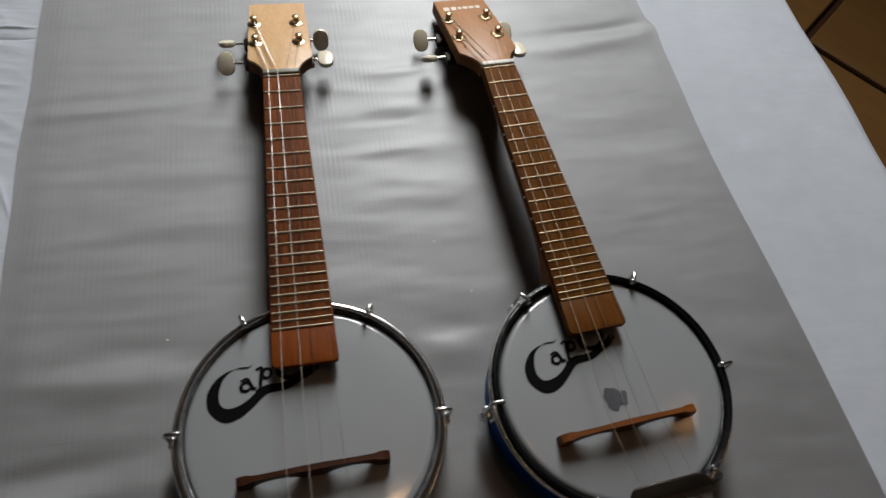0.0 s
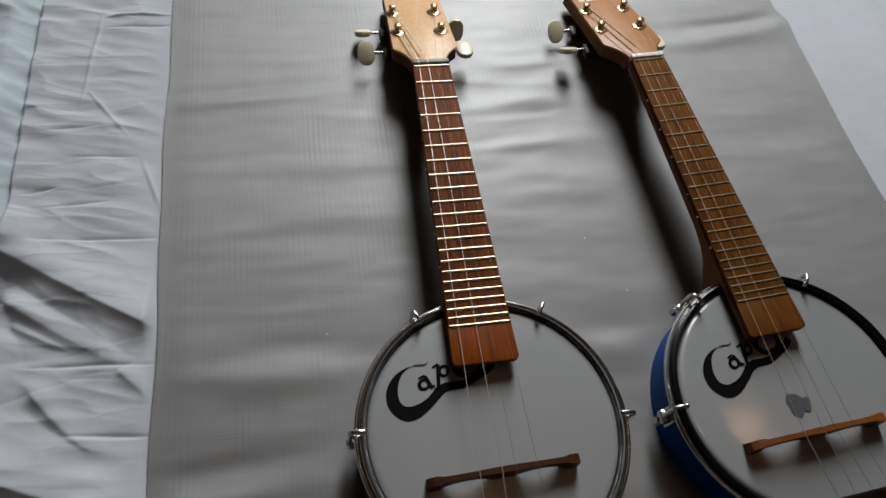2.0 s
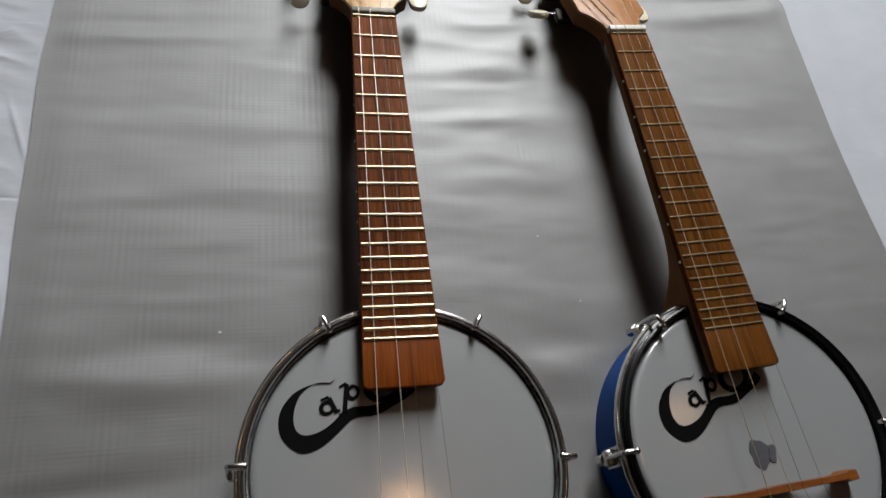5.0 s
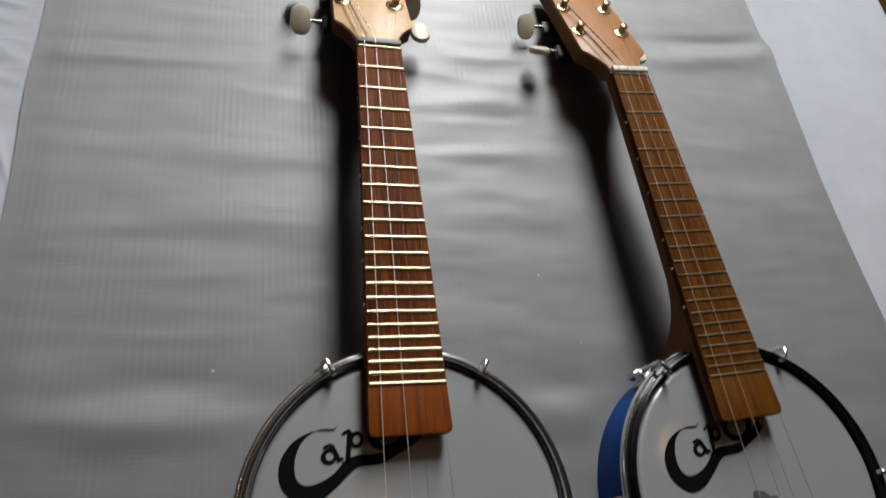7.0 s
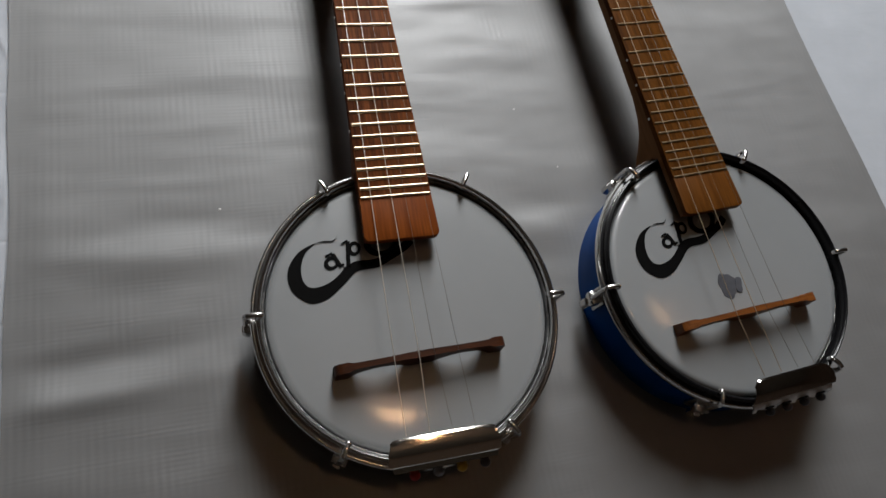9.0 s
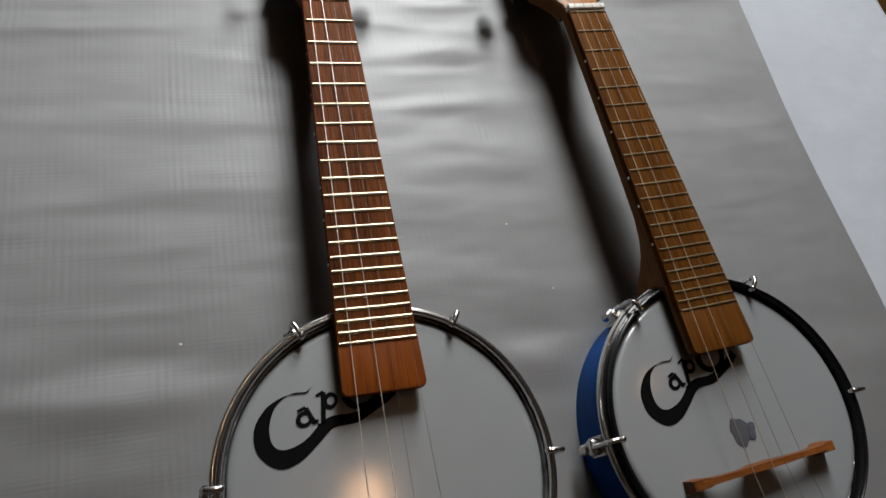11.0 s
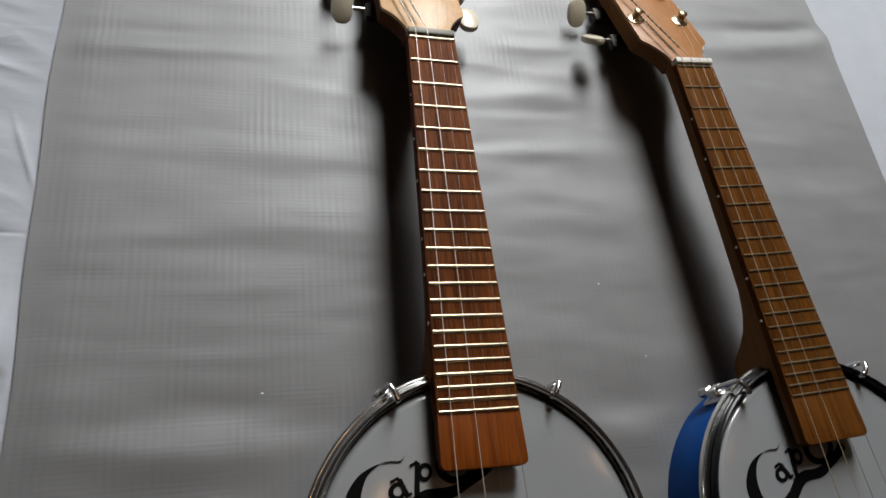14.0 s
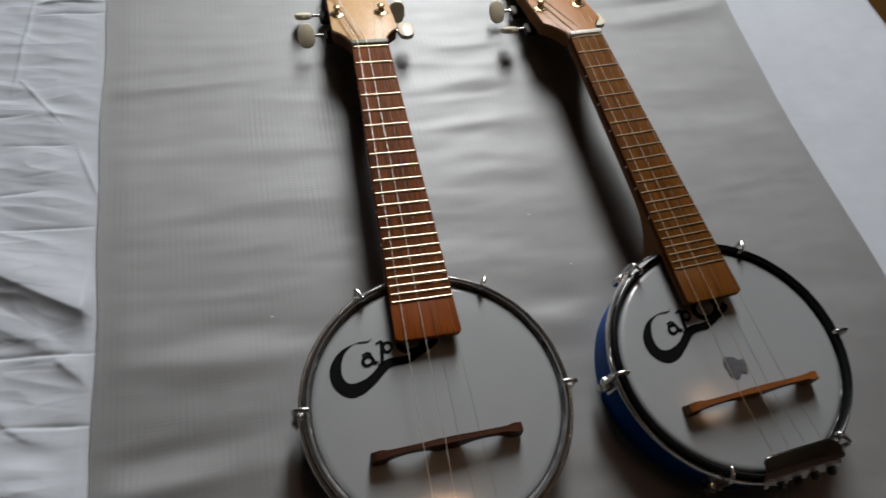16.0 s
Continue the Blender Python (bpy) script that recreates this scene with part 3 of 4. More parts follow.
def emblem(parent, shift):
    """A black sweeping crescent with a few small shapes, lying on the skin."""
    z0, z1 = HEAD_Z + 0.0002, HEAD_Z + 0.0004

    def bend(pts, n=8):
        out = []
        for i in range(len(pts) - 1):
            p = [Vector(pts[max(i - 1, 0)]), Vector(pts[i]), Vector(pts[i + 1]), Vector(pts[min(i + 2, len(pts) - 1)])]
            for k in range(n):
                t = k / n
                out.append(0.5 * ((2 * p[1]) + (p[2] - p[0]) * t + (2 * p[0] - 5 * p[1] + 4 * p[2] - p[3]) * t * t + (3 * p[1] - p[0] - 3 * p[2] + p[3]) * t**3))
        return out + [Vector(pts[-1])]

    outer = bend([(-0.0378, -0.0172), (-0.0412, -0.0208), (-0.0470, -0.0207), (-0.0540, -0.0214), (-0.0632, -0.0262), (-0.0700, -0.0360), (-0.0702, -0.0470), (-0.0652, -0.0548), (-0.0578, -0.0588),
                  (-0.0482, -0.0566), (-0.0384, -0.0494), (-0.0316, -0.0434), (-0.0264, -0.0412), (-0.0156, -0.0405), (-0.0060, -0.0362), (0.0040, -0.0310), (0.0090, -0.0268)])
    inner = bend([(-0.0382, -0.0178), (-0.0415, -0.0202), (-0.0466, -0.0199), (-0.0520, -0.0212), (-0.0584, -0.0264), (-0.0620, -0.0350), (-0.0622, -0.0430), (-0.0598, -0.0476), (-0.0552, -0.0492),
                  (-0.0486, -0.0478), (-0.0424, -0.0444), (-0.0356, -0.0384), (-0.0290, -0.0352), (-0.0180, -0.0350), (-0.0090, -0.0325), (0.0010, -0.0265), (0.0060, -0.0225)])
    outer, inner = [p + Vector(shift) for p in outer], [p + Vector(shift) for p in inner]
    bm = bmesh.new()
    a = [bm.verts.new((p.x, p.y, z1)) for p in outer]
    b = [bm.verts.new((p.x, p.y, z1)) for p in inner]
    for i in range(len(a) - 1):
        bm.faces.new((a[i], a[i + 1], b[i + 1], b[i]))
    thicken(bm, 0.0002)
    part("emblem", bm, INK, parent, "black printed crescent emblem", smooth=0)
    # small ovals and a slanted bar inside the crescent
    for (cx, cy), (rx, ry), turn, gap in (((-0.0438, -0.0348), (0.0048, 0.0042), 35, 0.50), ((-0.0288, -0.0268), (0.0048, 0.0040), 70, 0.50), ((-0.0110, -0.0235), (0.0118, 0.0098), 25, 0.66)):
        cx, cy = cx + shift[0], cy + shift[1]
        bm = bmesh.new()
        n, tt = 28, radians(turn)
        ring = []
        for f in (1.0, gap):
            ring.append([bm.verts.new((cx + f * (rx * math.cos(s) * math.cos(tt) - ry * math.sin(s) * math.sin(tt)) + (1 - f) * 0.0006,
                                       cy + f * (rx * math.cos(s) * math.sin(tt) + ry * math.sin(s) * math.cos(tt)), z1)) for s in [2 * math.pi * k / n for k in range(n)]])
        for i in range(n):
            bm.faces.new((ring[0][i], ring[0][(i + 1) % n], ring[1][(i + 1) % n], ring[1][i]))
        thicken(bm, 0.0002)
        part("emblem_oval", bm, INK, parent, smooth=0)
    for x, y, length, width, turn in ((-0.0330, -0.0300, 0.0170, 0.0026, 84), (-0.0406, -0.0330, 0.0088, 0.0025, -66), (-0.0448, -0.0293, 0.0048, 0.0014, 22), (-0.0380, -0.0370, 0.0036, 0.0015, 25), (-0.0342, -0.0222, 0.0046, 0.0014, 28), (-0.0346, -0.0385, 0.0050, 0.0014, 12)):
        bm = bmesh.new()
        box(bm, 0, 0, 0, length, width, 0.0002, m=pose(x + shift[0], y + shift[1], z1 + 0.0001, 0, 0, turn))
        part("emblem_bar", bm, INK, parent, smooth=0)


def tuner_button(tip, spin, parent, out):
    """Oval button on a short shaft, turned about the shaft."""
    bm = bmesh.new()
    n = 20
    rings = []
    for h, s in ((-0.0030, 0.72), (-0.0022, 0.93), (0.0, 1.0), (0.0022, 0.93), (0.0030, 0.72)):
        ring = []
        for k in range(n):
            a = 2 * math.pi * k / n
            ca, sa = math.cos(a), math.sin(a)
            sq = lambda v: math.copysign(abs(v) ** 0.8, v)
            ring.append((0.0081 * s * sq(ca), 0.0116 * s * sq(sa), h))
        rings.append(ring)
    loft(bm, rings)
    m = pose(*tip, spin, 0, 0)
    bmesh.ops.transform(bm, matrix=m, verts=bm.verts)
    b = part("tuner_button", bm, CREAM, parent, "cream plastic button")
    bm = tube(bmesh.new(), [(tip[0] - out * 0.016, tip[1], tip[2]), (tip[0] - out * 0.004, tip[1], tip[2])], 0.0015, 10)
    part("shaft", bm, CHROME, parent)
    return b


def banjo(name, m, look_of):
    base = empty(name, m)
    # shell
    bm = lathe(bmesh.new(), [(0.0848, 0.003), (0.0864, 0.0005), (0.0889, 0.0005), (0.0899, 0.002), (0.0899, 0.0395), (0.0848, 0.0395)], CX, CY, 128, closed=True, grow=RIM)
    part("shell", bm, look_of["shell"], base, look_of["shell_label"], smooth=50)
    # stretched skin with a rounded shoulder
    bm = bmesh.new()
    profile = [(0.0004, HEAD_Z), (0.03, HEAD_Z), (0.06, HEAD_Z), (0.0810, HEAD_Z), (0.0830, HEAD_Z - 0.0002), (0.0846, HEAD_Z - 0.0009), (0.0856, HEAD_Z - 0.0020), (0.0861, HEAD_Z - 0.0040), (0.0863, HEAD_Z - 0.0068), (0.0905, HEAD_Z - 0.0072)]
    lathe(bm, profile, CX, CY, 128, grow=RIM)
    bmesh.ops.contextual_create(bm, geom=[e for e in bm.edges if e.is_boundary and all((v.co.xy - Vector((CX, CY))).length < 0.01 for v in e.verts)])
    skin = part("drum_skin", bm, HEAD, base, "taut white plastic skin", smooth=60)
    emblem(skin, look_of["emblem_shift"])
    if look_of["stain"]:
        bm = bmesh.new()
        pts = []
        for k in range(26):
            a = 2 * math.pi * k / 26
            r = 0.0085 * (1 + 0.10 * math.sin(3 * a + 1) + 0.05 * math.sin(7 * a))
            pts.append((-0.0032 + 0.85 * r * math.cos(a), -0.0795 + 1.05 * r * math.sin(a)))
        slab(bm, pts, HEAD_Z + 0.0001, HEAD_Z + 0.0003)
        part("stain", bm, STAIN, skin, "grey finger-sized stain", smooth=0)
        bm = bmesh.new()
        pts = [(0.0052 + 0.0030 * math.cos(a) + 0.0006 * math.sin(3 * a), -0.0806 + 0.0052 * math.sin(a) + 0.0016 * math.cos(a)) for a in [2 * math.pi * k / 20 for k in range(20)]]
        slab(bm, pts, HEAD_Z + 0.00035, HEAD_Z + 0.0006)
        part("stain", bm, STAIN, skin, "small grey smear", smooth=0)
    # hoop that grips the skin
    wall = [(0.0879, 0.0414), (0.0879, 0.0512), (0.0884, 0.0526), (0.0894, HOOP_Z - 0.0008), (0.0904, 0.0527), (0.0909, 0.0512), (0.0909, 0.0475), (0.0925, 0.0468), (0.0925, 0.0414)]
    bm = lathe(bmesh.new(), wall, CX, CY, 144, closed=True, grow=RIM)
    hoop = part("hoop", bm, look_of["hoop"], base, look_of["hoop_label"], smooth=45)
    tall = look_of["ring_tall"]
    bm = lathe(bmesh.new(), [(0.0928 + 0.0017 * math.cos(2 * math.pi * k / 10), 0.0470 - tall + tall * math.sin(2 * math.pi * k / 10)) for k in range(10)], CX, CY, 144, closed=True, grow=RIM)
    part("bead_ring", bm, CHROME, hoop, "bright chrome ring")
    drop = look_of["rim_drop"]
    ring = [(0.0864, HEAD_Z - 0.0060), (0.0865, HEAD_Z - 0.0008), (0.0868, HEAD_Z + 0.0003), (0.0873, HEAD_Z + 0.0003), (0.08775, HEAD_Z - 0.0006), (0.08775, HEAD_Z - 0.0060)]
    bm = lathe(bmesh.new(), ring, CX, CY, 144, closed=True, grow=RIM)
    rng = random.Random(4)
    for v in bm.verts:
        if v.co.z > HEAD_Z - 0.002:
            v.co.z += rng.uniform(-0.0004, 0.0004) - drop
    part("flesh_ring", bm, CRIMP, skin, "crimped silver rim of the skin", smooth=60)
    # hooks with their lugs
    first = None
    for k in range(6):
        turn = Matrix.Translation((CX, CY, 0)) @ pose(0, 0, 0, 0, 0, look_of["hook_turns"][k])
        if first is None:
            bm = bmesh.new()
            R = 0.0970
            pts = [(0.0875, 0, 0.0520), (0.0879, 0, 0.0545), (0.0893, 0, 0.0562), (0.0923, 0, 0.0566), (0.0953, 0, 0.0556), (0.0967, 0, 0.0530), (R, 0, 0.0480), (R, 0, 0.020)]
            tube(bm, pts, 0.0016, 10)
            ball(bm, (0.0880, 0, 0.0548), 0.0022)
            bmesh.ops.translate(bm, verts=bm.verts, vec=(0.0011, 0, 0))
            hook = part("hook", bm, CHROME, base, "chrome tension hook")
            bm = bmesh.new()
            bmesh.ops.create_cone(bm, cap_ends=True, segments=6, radius1=0.0034, radius2=0.0034, depth=0.009, matrix=Matrix.Translation((R, 0, 0.0225)))
            ball(bm, (R, 0, 0.0175), 0.0026)
            bmesh.ops.translate(bm, verts=bm.verts, vec=(0.0011, 0, 0))
            nut_ = part("hook_nut", bm, CHROME, hook)
            bm = bmesh.new()
            box(bm, 0.0938, 0, 0.0310, 0.010, 0.010, 0.008, 0.0018)
            box(bm, 0.0910, 0, 0.0290, 0.004, 0.013, 0.020, 0.0015)
            bmesh.ops.translate(bm, verts=bm.verts, vec=(0.0011, 0, 0))
            lug = part("lug", bm, CHROME, hook)
            first = (hook, nut_, lug)
            hook.matrix_basis = turn
        else:
            h = share("hook", first[0], turn, base)
            tagged(h, "chrome tension hook")
            share("hook_nut", first[1], Matrix.Identity(4), h)
            share("lug", first[2], Matrix.Identity(4), h)
    # neck: a rounded back that swells into the heel
    bm = bmesh.new()
    rings = []
    for y, depth in ((NUT_Y + 0.006, 0.0165), (0.22, 0.0160), (0.16, 0.0165), (0.11, 0.0175), (0.075, 0.0188), (0.060, 0.0225), (0.049, 0.0285), (0.041, 0.0360), (0.035, 0.0430), (0.030, 0.0470), (0.0185, 0.0475)):
        w = half_width(y) - 0.0004
        top = BOARD_Z - 0.0048
        ring = [(-w, y, top)]
        for k in range(1, 12):
            a = math.pi * k / 12
            c, s = math.cos(a), math.sin(a)
            ring.append((-w * math.copysign(abs(c) ** (0.75 - 12.0 * (depth - 0.016)), c), y, top - depth * s**0.8))
        ring.append((w, y, top))
        rings.append(ring)
    loft(bm, rings)
    part("neck", bm, look_of["neck"], base, look_of["neck_label"], smooth=50)
    # fingerboard with rounded corners over the skin
    bm = bmesh.new()
    hw0, hw1 = half_width(NUT_Y), half_width(END_Y)
    c = 0.0035
    hm = half_width(0.0006)
    slab(bm, [(-hw0, NUT_Y), (hw0, NUT_Y), (hm, 0.0006), (-hm, 0.0006)][::-1], BOARD_Z - 0.0048, BOARD_Z, 0.0004)
    board = part("fingerboard", bm, look_of["board"], base, look_of["board_label"], smooth=35)
    # end past the frets, split off to leave out the painted fret shade
    bm = bmesh.new()
    outline = [(-hm, 0.0004), (hm, 0.0004)]
    outline += [(hw1 - c + c * math.sin(a), END_Y + c - c * math.cos(a)) for a in (math.pi / 2, 1.1, 0.6, 0.0)]
    outline += [(-hw1 + c - c * math.sin(a), END_Y + c - c * math.cos(a)) for a in (0.0, 0.6, 1.1, math.pi / 2)]
    slab(bm, outline[::-1], BOARD_Z - 0.0048, BOARD_Z, 0.0006)
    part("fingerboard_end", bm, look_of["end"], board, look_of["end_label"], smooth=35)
    bm = bmesh.new()
    tail = [(-hw1 + 0.0006, 0.020), (hw1 - 0.0006, 0.020), (hw1 - 0.0006, END_Y + 0.002), (-hw1 + 0.0006, END_Y + 0.002)]
    slab(bm, tail, HEAD_Z + 0.0062 - 0.0006, BOARD_Z - 0.0048)
    part("fingerboard_block", bm, look_of["neck"], base, smooth=35)
    for k in range(22):
        y = NUT_Y - 0.0012 - SCALE * (1 - 2 ** (-k / 12)) if k else NUT_Y - 0.0022
        w = half_width(y) - 0.0010
        bm = bmesh.new()
        arc = [(look_of["fret_r"] * math.cos(math.pi * s / 8), BOARD_Z - 0.0001 + look_of["fret_r"] * math.sin(math.pi * s / 8)) for s in range(9)]
        loft(bm, [[(x, y + dy, z) for dy, z in arc] for x in (-w, -w + 0.0006, w - 0.0006, w)])
        part("fret", bm, look_of["fret"], board, look_of["fret_label"], smooth=50)
    for k in (3, 5, 7, 10, 12, 15):
        y = NUT_Y - SCALE * (1 - (2 ** (-(k - 1) / 12) + 2 ** (-k / 12)) / 2)
        bm = bmesh.new()
        bmesh.ops.create_cone(bm, cap_ends=True, segments=12, radius1=0.0009, radius2=0.0009, depth=0.0008, matrix=pose(-half_width(y) - 0.0001, y, BOARD_Z - 0.0026, 0, 90, 0))
        part("side_dot", bm, DOT, board)
    bm = bmesh.new()
    box(bm, 0, NUT_Y + 0.0025, BOARD_Z - 0.0008, 0.0320, 0.0046, 0.0058, 0.0008)
    part("nut", bm, look_of["nut"], base, look_of["nut_label"])
    # headstock, bent back
    LEAN = 15
    SL = math.tan(radians(LEAN))
    YH = NUT_Y + 0.005
    bm = bmesh.new()
    side = [(0.0152, 0.0), (0.0158, 0.006), (0.0195, 0.014), (0.0240, 0.020), (0.0288, 0.0242), (0.0298, 0.0270), (0.0276, 0.129)]
    outline = [(x, y) for x, y in side] + [(-x, y) for x, y in reversed(side)]
    def lean(bm):
        for v in bm.verts:
            v.co = Vector((v.co.x, YH + v.co.y, BOARD_Z - 0.0035 + v.co.z - SL * v.co.y))
        return bm

    slab(bm, [(x * 0.995, y) for x, y in outline], -0.0150, -0.0026)
    head = part("headstock", lean(bm), look_of["neck"], base, look_of["neck_label"], smooth=35)
    bm = slab(bmesh.new(), outline, -0.0026, 0, 0.0006)
    part("face_veneer", lean(bm), look_of["headstock"], head, look_of["headstock_label"], smooth=35)
    if look_of["script"]:
        for k, (dx, w, h) in enumerate(((-0.0125, 0.0050, 0.0062), (-0.0068, 0.0042, 0.0060), (-0.0022, 0.0030, 0.0042), (0.0022, 0.0040, 0.0042), (0.0072, 0.0040, 0.0042), (0.0122, 0.0036, 0.0042))):
            bm = bmesh.new()
            box(bm, 1.4 * dx - 0.001, 0, 0, 1.3 * w, 1.3 * h, 0.0002, m=pose(0, YH + 0.110, BOARD_Z - 0.0035 - SL * 0.110 + 0.0002, -LEAN, 0, 0))
            part("lettering_bar", bm, WHITE_INK, head, smooth=0)

    def face(y):
        return BOARD_Z - 0.0035 - SL * (y - YH)

    posts = []
    for x, y, spin in ((-0.0220, 0.3050, look_of["spins"][0]), (-0.0227, 0.3405, look_of["spins"][1]), (0.0190, 0.3050, look_of["spins"][2]), (0.0180, 0.3405, look_of["spins"][3])):
        out = -1 if x < 0 else 1
        z = face(y)
        bm = bmesh.new()
        prof = [(0.0001, 0.0105), (0.0022, 0.0102), (0.0029, 0.0092), (0.0028, 0.0075), (0.0021, 0.0060), (0.0027, 0.0040), (0.0029, 0.0)]
        lathe(bm, [(1.25 * r, 0.8 * h) for r, h in prof], 0, 0, 16)
        tilt = pose(x, y, z, -LEAN, 0, 0)
        bmesh.ops.transform(bm, matrix=tilt, verts=bm.verts)
        post = part("tuner_post", bm, TUNER_METAL, head, "chrome string post")
        bm = lathe(bmesh.new(), [(0.0030, -0.0005), (0.0070, -0.0005), (0.0070, 0.0006), (0.0052, 0.0015), (0.0030, 0.0018)], 0, 0, 24)
        bmesh.ops.transform(bm, matrix=tilt, verts=bm.verts)
        part("washer", bm, TUNER_METAL, post)
        bm = bmesh.new()
        box(bm, x + out * 0.005, 0.2990 if y < 0.32 else 0.3350, z - 0.0215, 0.016, 0.013, 0.007, 0.0015)
        part("gear_housing", bm, DARK_STEEL, post)
        tuner_button((-0.0520 if out < 0 else 0.0432 if y < 0.32 else 0.0412, 0.2990 if y < 0.32 else 0.3350, z - 0.0190), spin, post, out)
        posts.append((x, y, z))
    # bridge: three feet and two low arches
    bm = bmesh.new()
    hl = look_of["bridge_half"]
    n = 40
    rings = []
    for i in range(n + 1):
        x = -hl + 2 * hl * i / n
        u = abs(x) / hl
        arch = math.sin(math.pi * min(max((u - 0.16) / (0.80 - 0.16), 0), 1)) ** 0.7 if 0.16 < u < 0.80 else 0
        top = HEAD_Z + 0.0172 - 0.0045 * u**2 - (0.0022 if u > 0.97 else 0)
        low = HEAD_Z + 0.0003 + 0.0095 * arch
        wy = 0.0026 + 0.0012 * (u > 0.8) - 0.0004 * arch
        rings.append([(x, -wy, low), (x, wy, low), (x, wy * 0.75, top), (x, -wy * 0.75, top)])
    loft(bm, rings)
    bmesh.ops.transform(bm, matrix=pose(look_of["bridge_x"], look_of["bridge_y"], 0, 0, 0, look_of["bridge_turn"]), verts=bm.verts)
    part("bridge", bm, look_of["bridge"], base, look_of["bridge_label"], smooth=45)
    # tailpiece: a bent plate over the hoop
    tx, tw = look_of["tail_x"], 0.033
    bm = bmesh.new()
    prof = [(-0.1450, 0.0588), (-0.1462, 0.0598), (-0.1520, 0.0590), (-0.1575, 0.0572), (-0.1592, 0.0555), (-0.1600, 0.0490), (-0.1602, 0.0420)] if look_of["flared"] else [(-0.1450, 0.0584), (-0.1461, 0.0591), (-0.1500, 0.0592), (-0.1538, 0.0587), (-0.1590, 0.0558), (-0.1600, 0.0546), (-0.1628, 0.0537), (-0.1634, 0.0470)]
    ends = [(-tw, 0.0042), (-tw + 0.003, 0.0012)] if look_of["flared"] else [(-tw, 0.0016), (-tw + 0.002, 0.0004)]
    cols = []
    for x, cut in ends + [(-tw + 0.006 + (2 * tw - 0.012) * i / 10, 0.0) for i in range(11)] + [(-x, c) for x, c in reversed(ends)]:
        cols.append([bm.verts.new((tx + x * (0.94 if i < 2 else 0.97 if i == 2 else 1.0 if i < 5 else 0.93), y - (cut if i < 2 else 0.5 * cut if i == 2 else 0), z - 0.0016 * (x / tw) ** 2)) for i, (y, z) in enumerate(prof)])
    for a, b in zip(cols, cols[1:]):
        for i in range(len(prof) - 1):
            bm.faces.new((a[i], a[i + 1], b[i + 1], b[i]))
    thicken(bm, 0.0012)
    tail = part("tailpiece", bm, look_of["tail"], base, look_of["tail_label"], smooth=30)
    if look_of["flared"]:
        bm = bmesh.new()
        rows = []
        for i in range(25):
            x = -0.0330 + 0.0640 * i / 24
            rag = 0.0007 * math.sin(2.1 * i) + 0.0005 * math.sin(5.3 * i + 1)
            rows.append([bm.verts.new((tx + x, -0.1596, 0.0535 - 0.0010 * (x / tw) ** 2)), bm.verts.new((tx + x, -0.1622, 0.0512)), bm.verts.new((tx + x * 0.98, -0.1640 - rag, 0.0470 + rag))])
        for a, b in zip(rows, rows[1:]):
            for i in range(2):
                bm.faces.new((a[i], a[i + 1], b[i + 1], b[i]))
        thicken(bm, 0.0008)
        part("lip", bm, LIP_METAL, tail, "bright ragged lip with dark slots")
    for k in range(4):
        x = tx - 0.021 + 0.014 * k
        bm = ball(bmesh.new(), (x + 0.003, -0.1660 if look_of["flared"] else -0.1652, 0.0460), 0.0030, 1.1, 1, 1)
        part("ball_end", bm, BEADS[3] if look_of["flared"] else BEADS[k], tail, "dark string ball end" if look_of["flared"] else ("red", "steel", "yellow", "dark")[k] + " string ball end")
        if look_of["flared"]:
            part("slot", box(bmesh.new(), x, -0.1632, 0.0500, 0.0050, 0.0014, 0.0058, 0.0005), BLACK, tail, smooth=0)
    # strings
    bz = HEAD_Z + 0.0175
    for k in range(4):
        xn = (-0.0110, -0.0030, 0.0046, 0.0118)[k]
        xb = (-0.0205, -0.0060, 0.0030, 0.0175)[k] + look_of["string_shift"]
        by = look_of["bridge_y"]
        px, py, pz = posts[(0, 1, 3, 2)[k]]
        zb = bz - 0.0045 * (xb / look_of["bridge_half"]) ** 2
        pts = [(px, py + 0.001, pz + 0.005), (xn, NUT_Y + 0.003, BOARD_Z + 0.0022), (xb, by, zb), (tx - 0.0215 + 0.0135 * k, -0.1440, 0.0585)]
        bm = bmesh.new()
        if k < 2:
            p0, p1 = Vector(pts[0]), Vector(pts[1])
            for ph in (0, math.pi):
                coil = [p0.lerp(p1, i / 60) + 0.0006 * Vector((math.cos(ph + i * 0.9), 0, math.sin(ph + i * 0.9))) for i in range(52)]
                tube(bm, coil, 0.00032, 5)
        tube(bm, pts, (0.00026, 0.00024, 0.00012, 0.00012)[k], 6)
        part("string", bm, look_of["string"] if k < 2 else STEEL_STRING, base, look_of["string_label"] if k < 2 else "thin steel string", smooth=60)
    return base


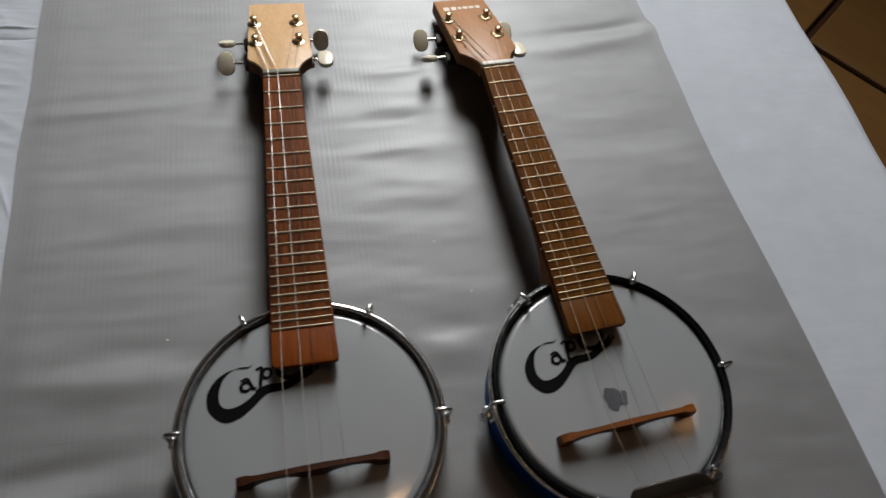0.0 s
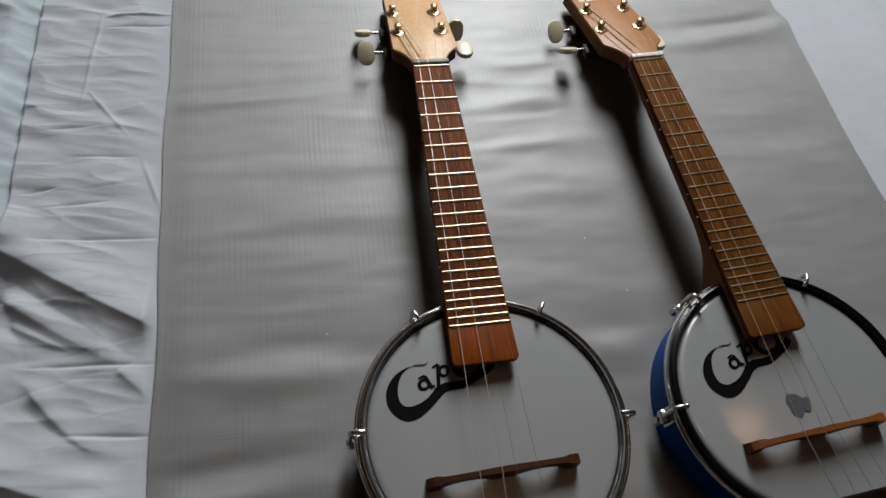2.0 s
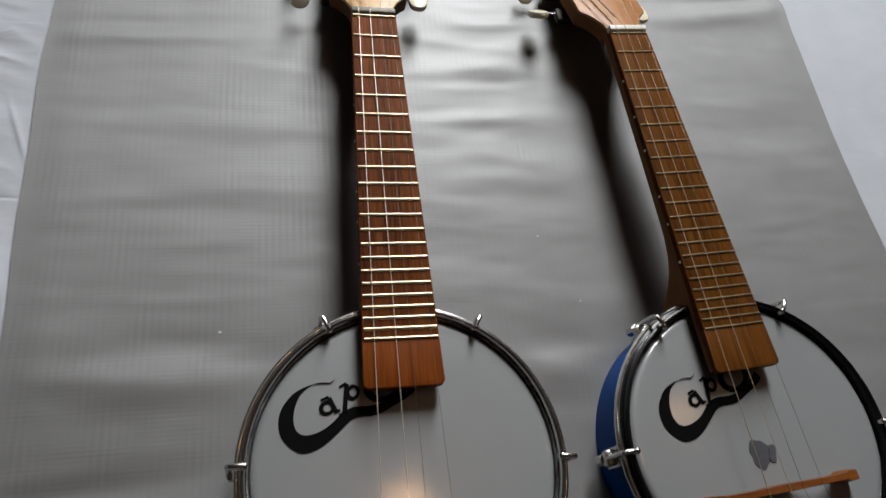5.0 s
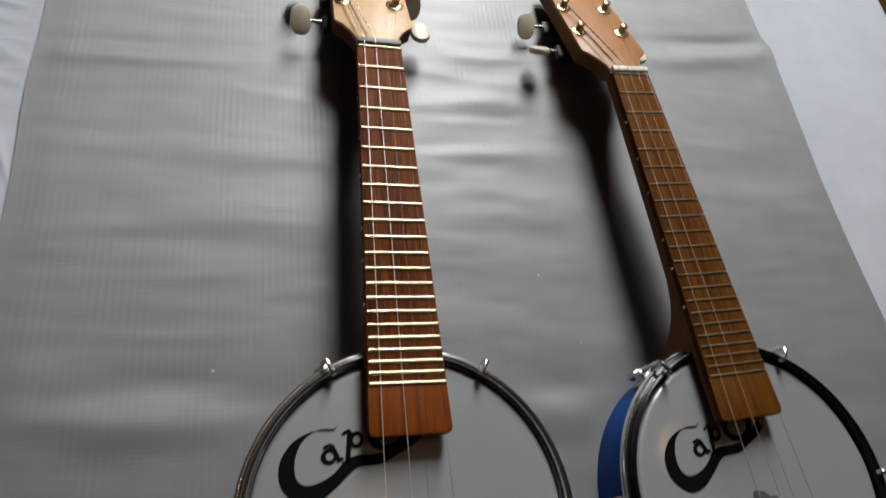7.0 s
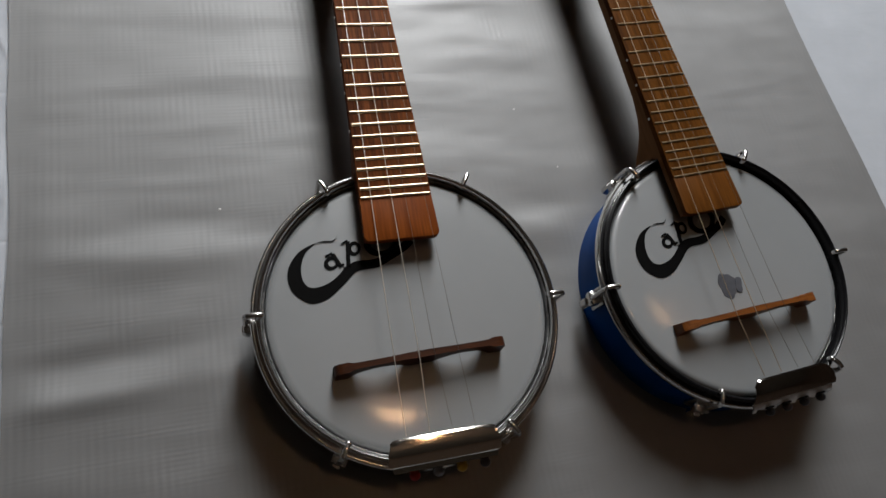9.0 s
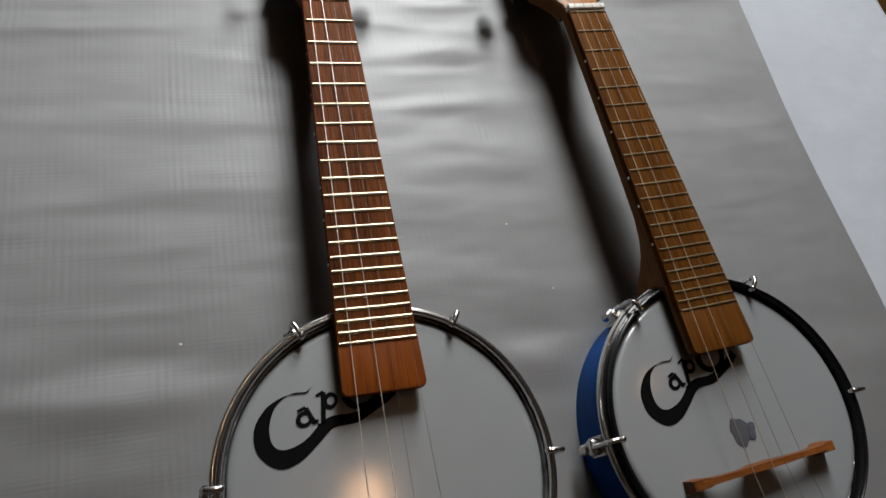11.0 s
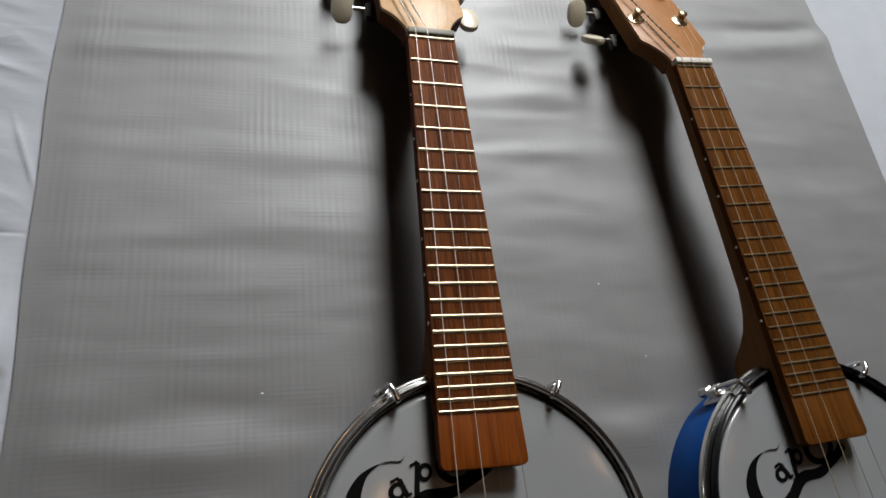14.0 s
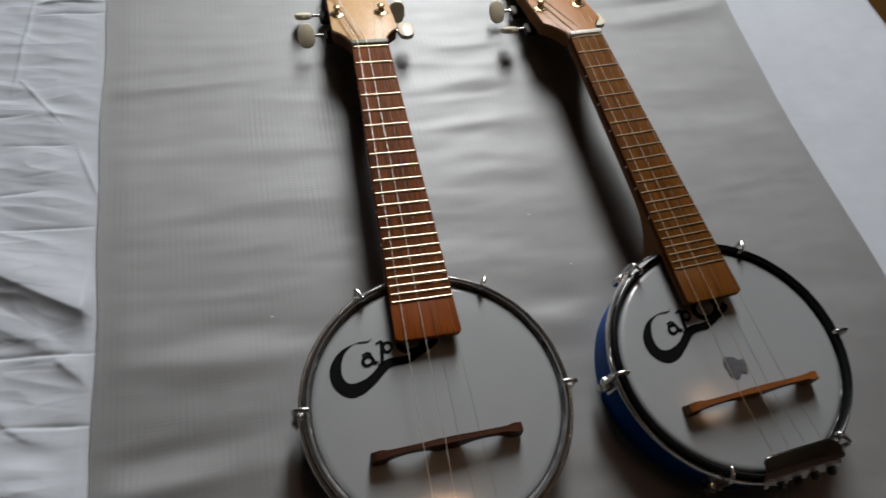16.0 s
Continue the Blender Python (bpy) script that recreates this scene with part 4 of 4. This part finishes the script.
left = banjo("banjo", Matrix.Identity(4), dict(
    shell=BLACK_SHELL, shell_label="glossy black shell", hoop=CHROME, hoop_label="polished chrome hoop", string=NYLON, string_label="pale wound string", stain=False, rim_drop=0.0, emblem_shift=(0.0, 0.0), hook_turns=(-2.8, 58.4, 117.9, 177.0, 236.1, 299.6), neck=RED_END,
    neck_label="reddish brown wooden neck", end=RED_TIP, end_label="orange-red end without frets, coloured without the frets' shade", board=RED_WOOD, board_label="red-brown wooden fingerboard", nut=DARK_NUT, nut_label="worn greyish nut", fret=NICKEL, fret_r=0.0012, fret_label="bright metal fret",
    headstock=PALE_HEADSTOCK, headstock_label="pale varnished wooden facing", script=False, spins=(36, -38, -8, 66), bridge=BRIDGE_RED, bridge_label="dark red-brown wooden bridge",
    bridge_half=0.0510, bridge_x=-0.0003, bridge_y=-0.1008, bridge_turn=1.7, tail=TAIL_METAL, tail_label="polished chrome tailpiece", tail_x=0.004, flared=False, string_shift=0.0024, ring_tall=0.0017))
tagged(left, "small banjo with white drum skin, chrome hoop and red-brown neck", "banjo", group="banjos on the vinyl sheet")
right = banjo("banjo", pose(0.2206, -0.002, 0, 0, 0, 4.1), dict(
    shell=BLUE, shell_label="bright blue wrapped shell", hoop=BLACK, hoop_label="black lacquered hoop", string=GOLD_STRING, string_label="golden wound string", stain=True, rim_drop=0.0040, emblem_shift=(0.0074, -0.0063), hook_turns=(-3.3, 59.2, 121.0, 178.2, 240.6, 301.5), neck=TAN_END,
    neck_label="light brown wooden neck", end=TAN_TIP, end_label="golden end without frets, coloured without the frets' shade", board=TAN_WOOD, board_label="golden brown wooden fingerboard", nut=BONE, nut_label="white bone nut", fret=BRASS, fret_r=0.0010, fret_label="dull brass fret",
    headstock=TAN_HEADSTOCK, headstock_label="tan varnished wooden facing", script=True, spins=(-42, 38, -10, 30), bridge=BRIDGE_TAN, bridge_label="tan wooden bridge",
    bridge_half=0.0537, bridge_x=-0.0022, bridge_y=-0.1016, bridge_turn=0, tail=DARK_TAIL_METAL, tail_label="shiny metal tailpiece", tail_x=0.010, flared=True, string_shift=0.002, ring_tall=0.0030))
tagged(right, "small banjo with blue shell, black hoop and tan wooden neck", "banjo", group="banjos on the vinyl sheet")

# ---- floor tiles, laid at an angle to the bed ----
first = None
TILE = 0.45
turned = pose(1.16, 0.80, Z0 - 0.002, 0, 0, 38.4)
for i in range(-12, 12):
    for j in range(-12, 12):
        centre = turned @ Vector(((i + 0.5) * TILE, (j + 0.5) * TILE, 0))
        if not (X0 + 0.12 < centre.x < X1 - 0.12 and Y0 + 0.12 < centre.y < Y1 - 0.12):
            continue
        m = turned @ Matrix.Translation(((i + 0.5) * TILE, (j + 0.5) * TILE, 0))
        if first is None:
            bm = bmesh.new()
            box(bm, 0, 0, 0, TILE - 0.020, TILE - 0.020, 0.014, 0.003, segments=1)
            first = part("tile", bm, FLOOR_WOOD, floor, smooth=0)
            first.matrix_basis = m
        else:
            share("tile", first, m, floor)
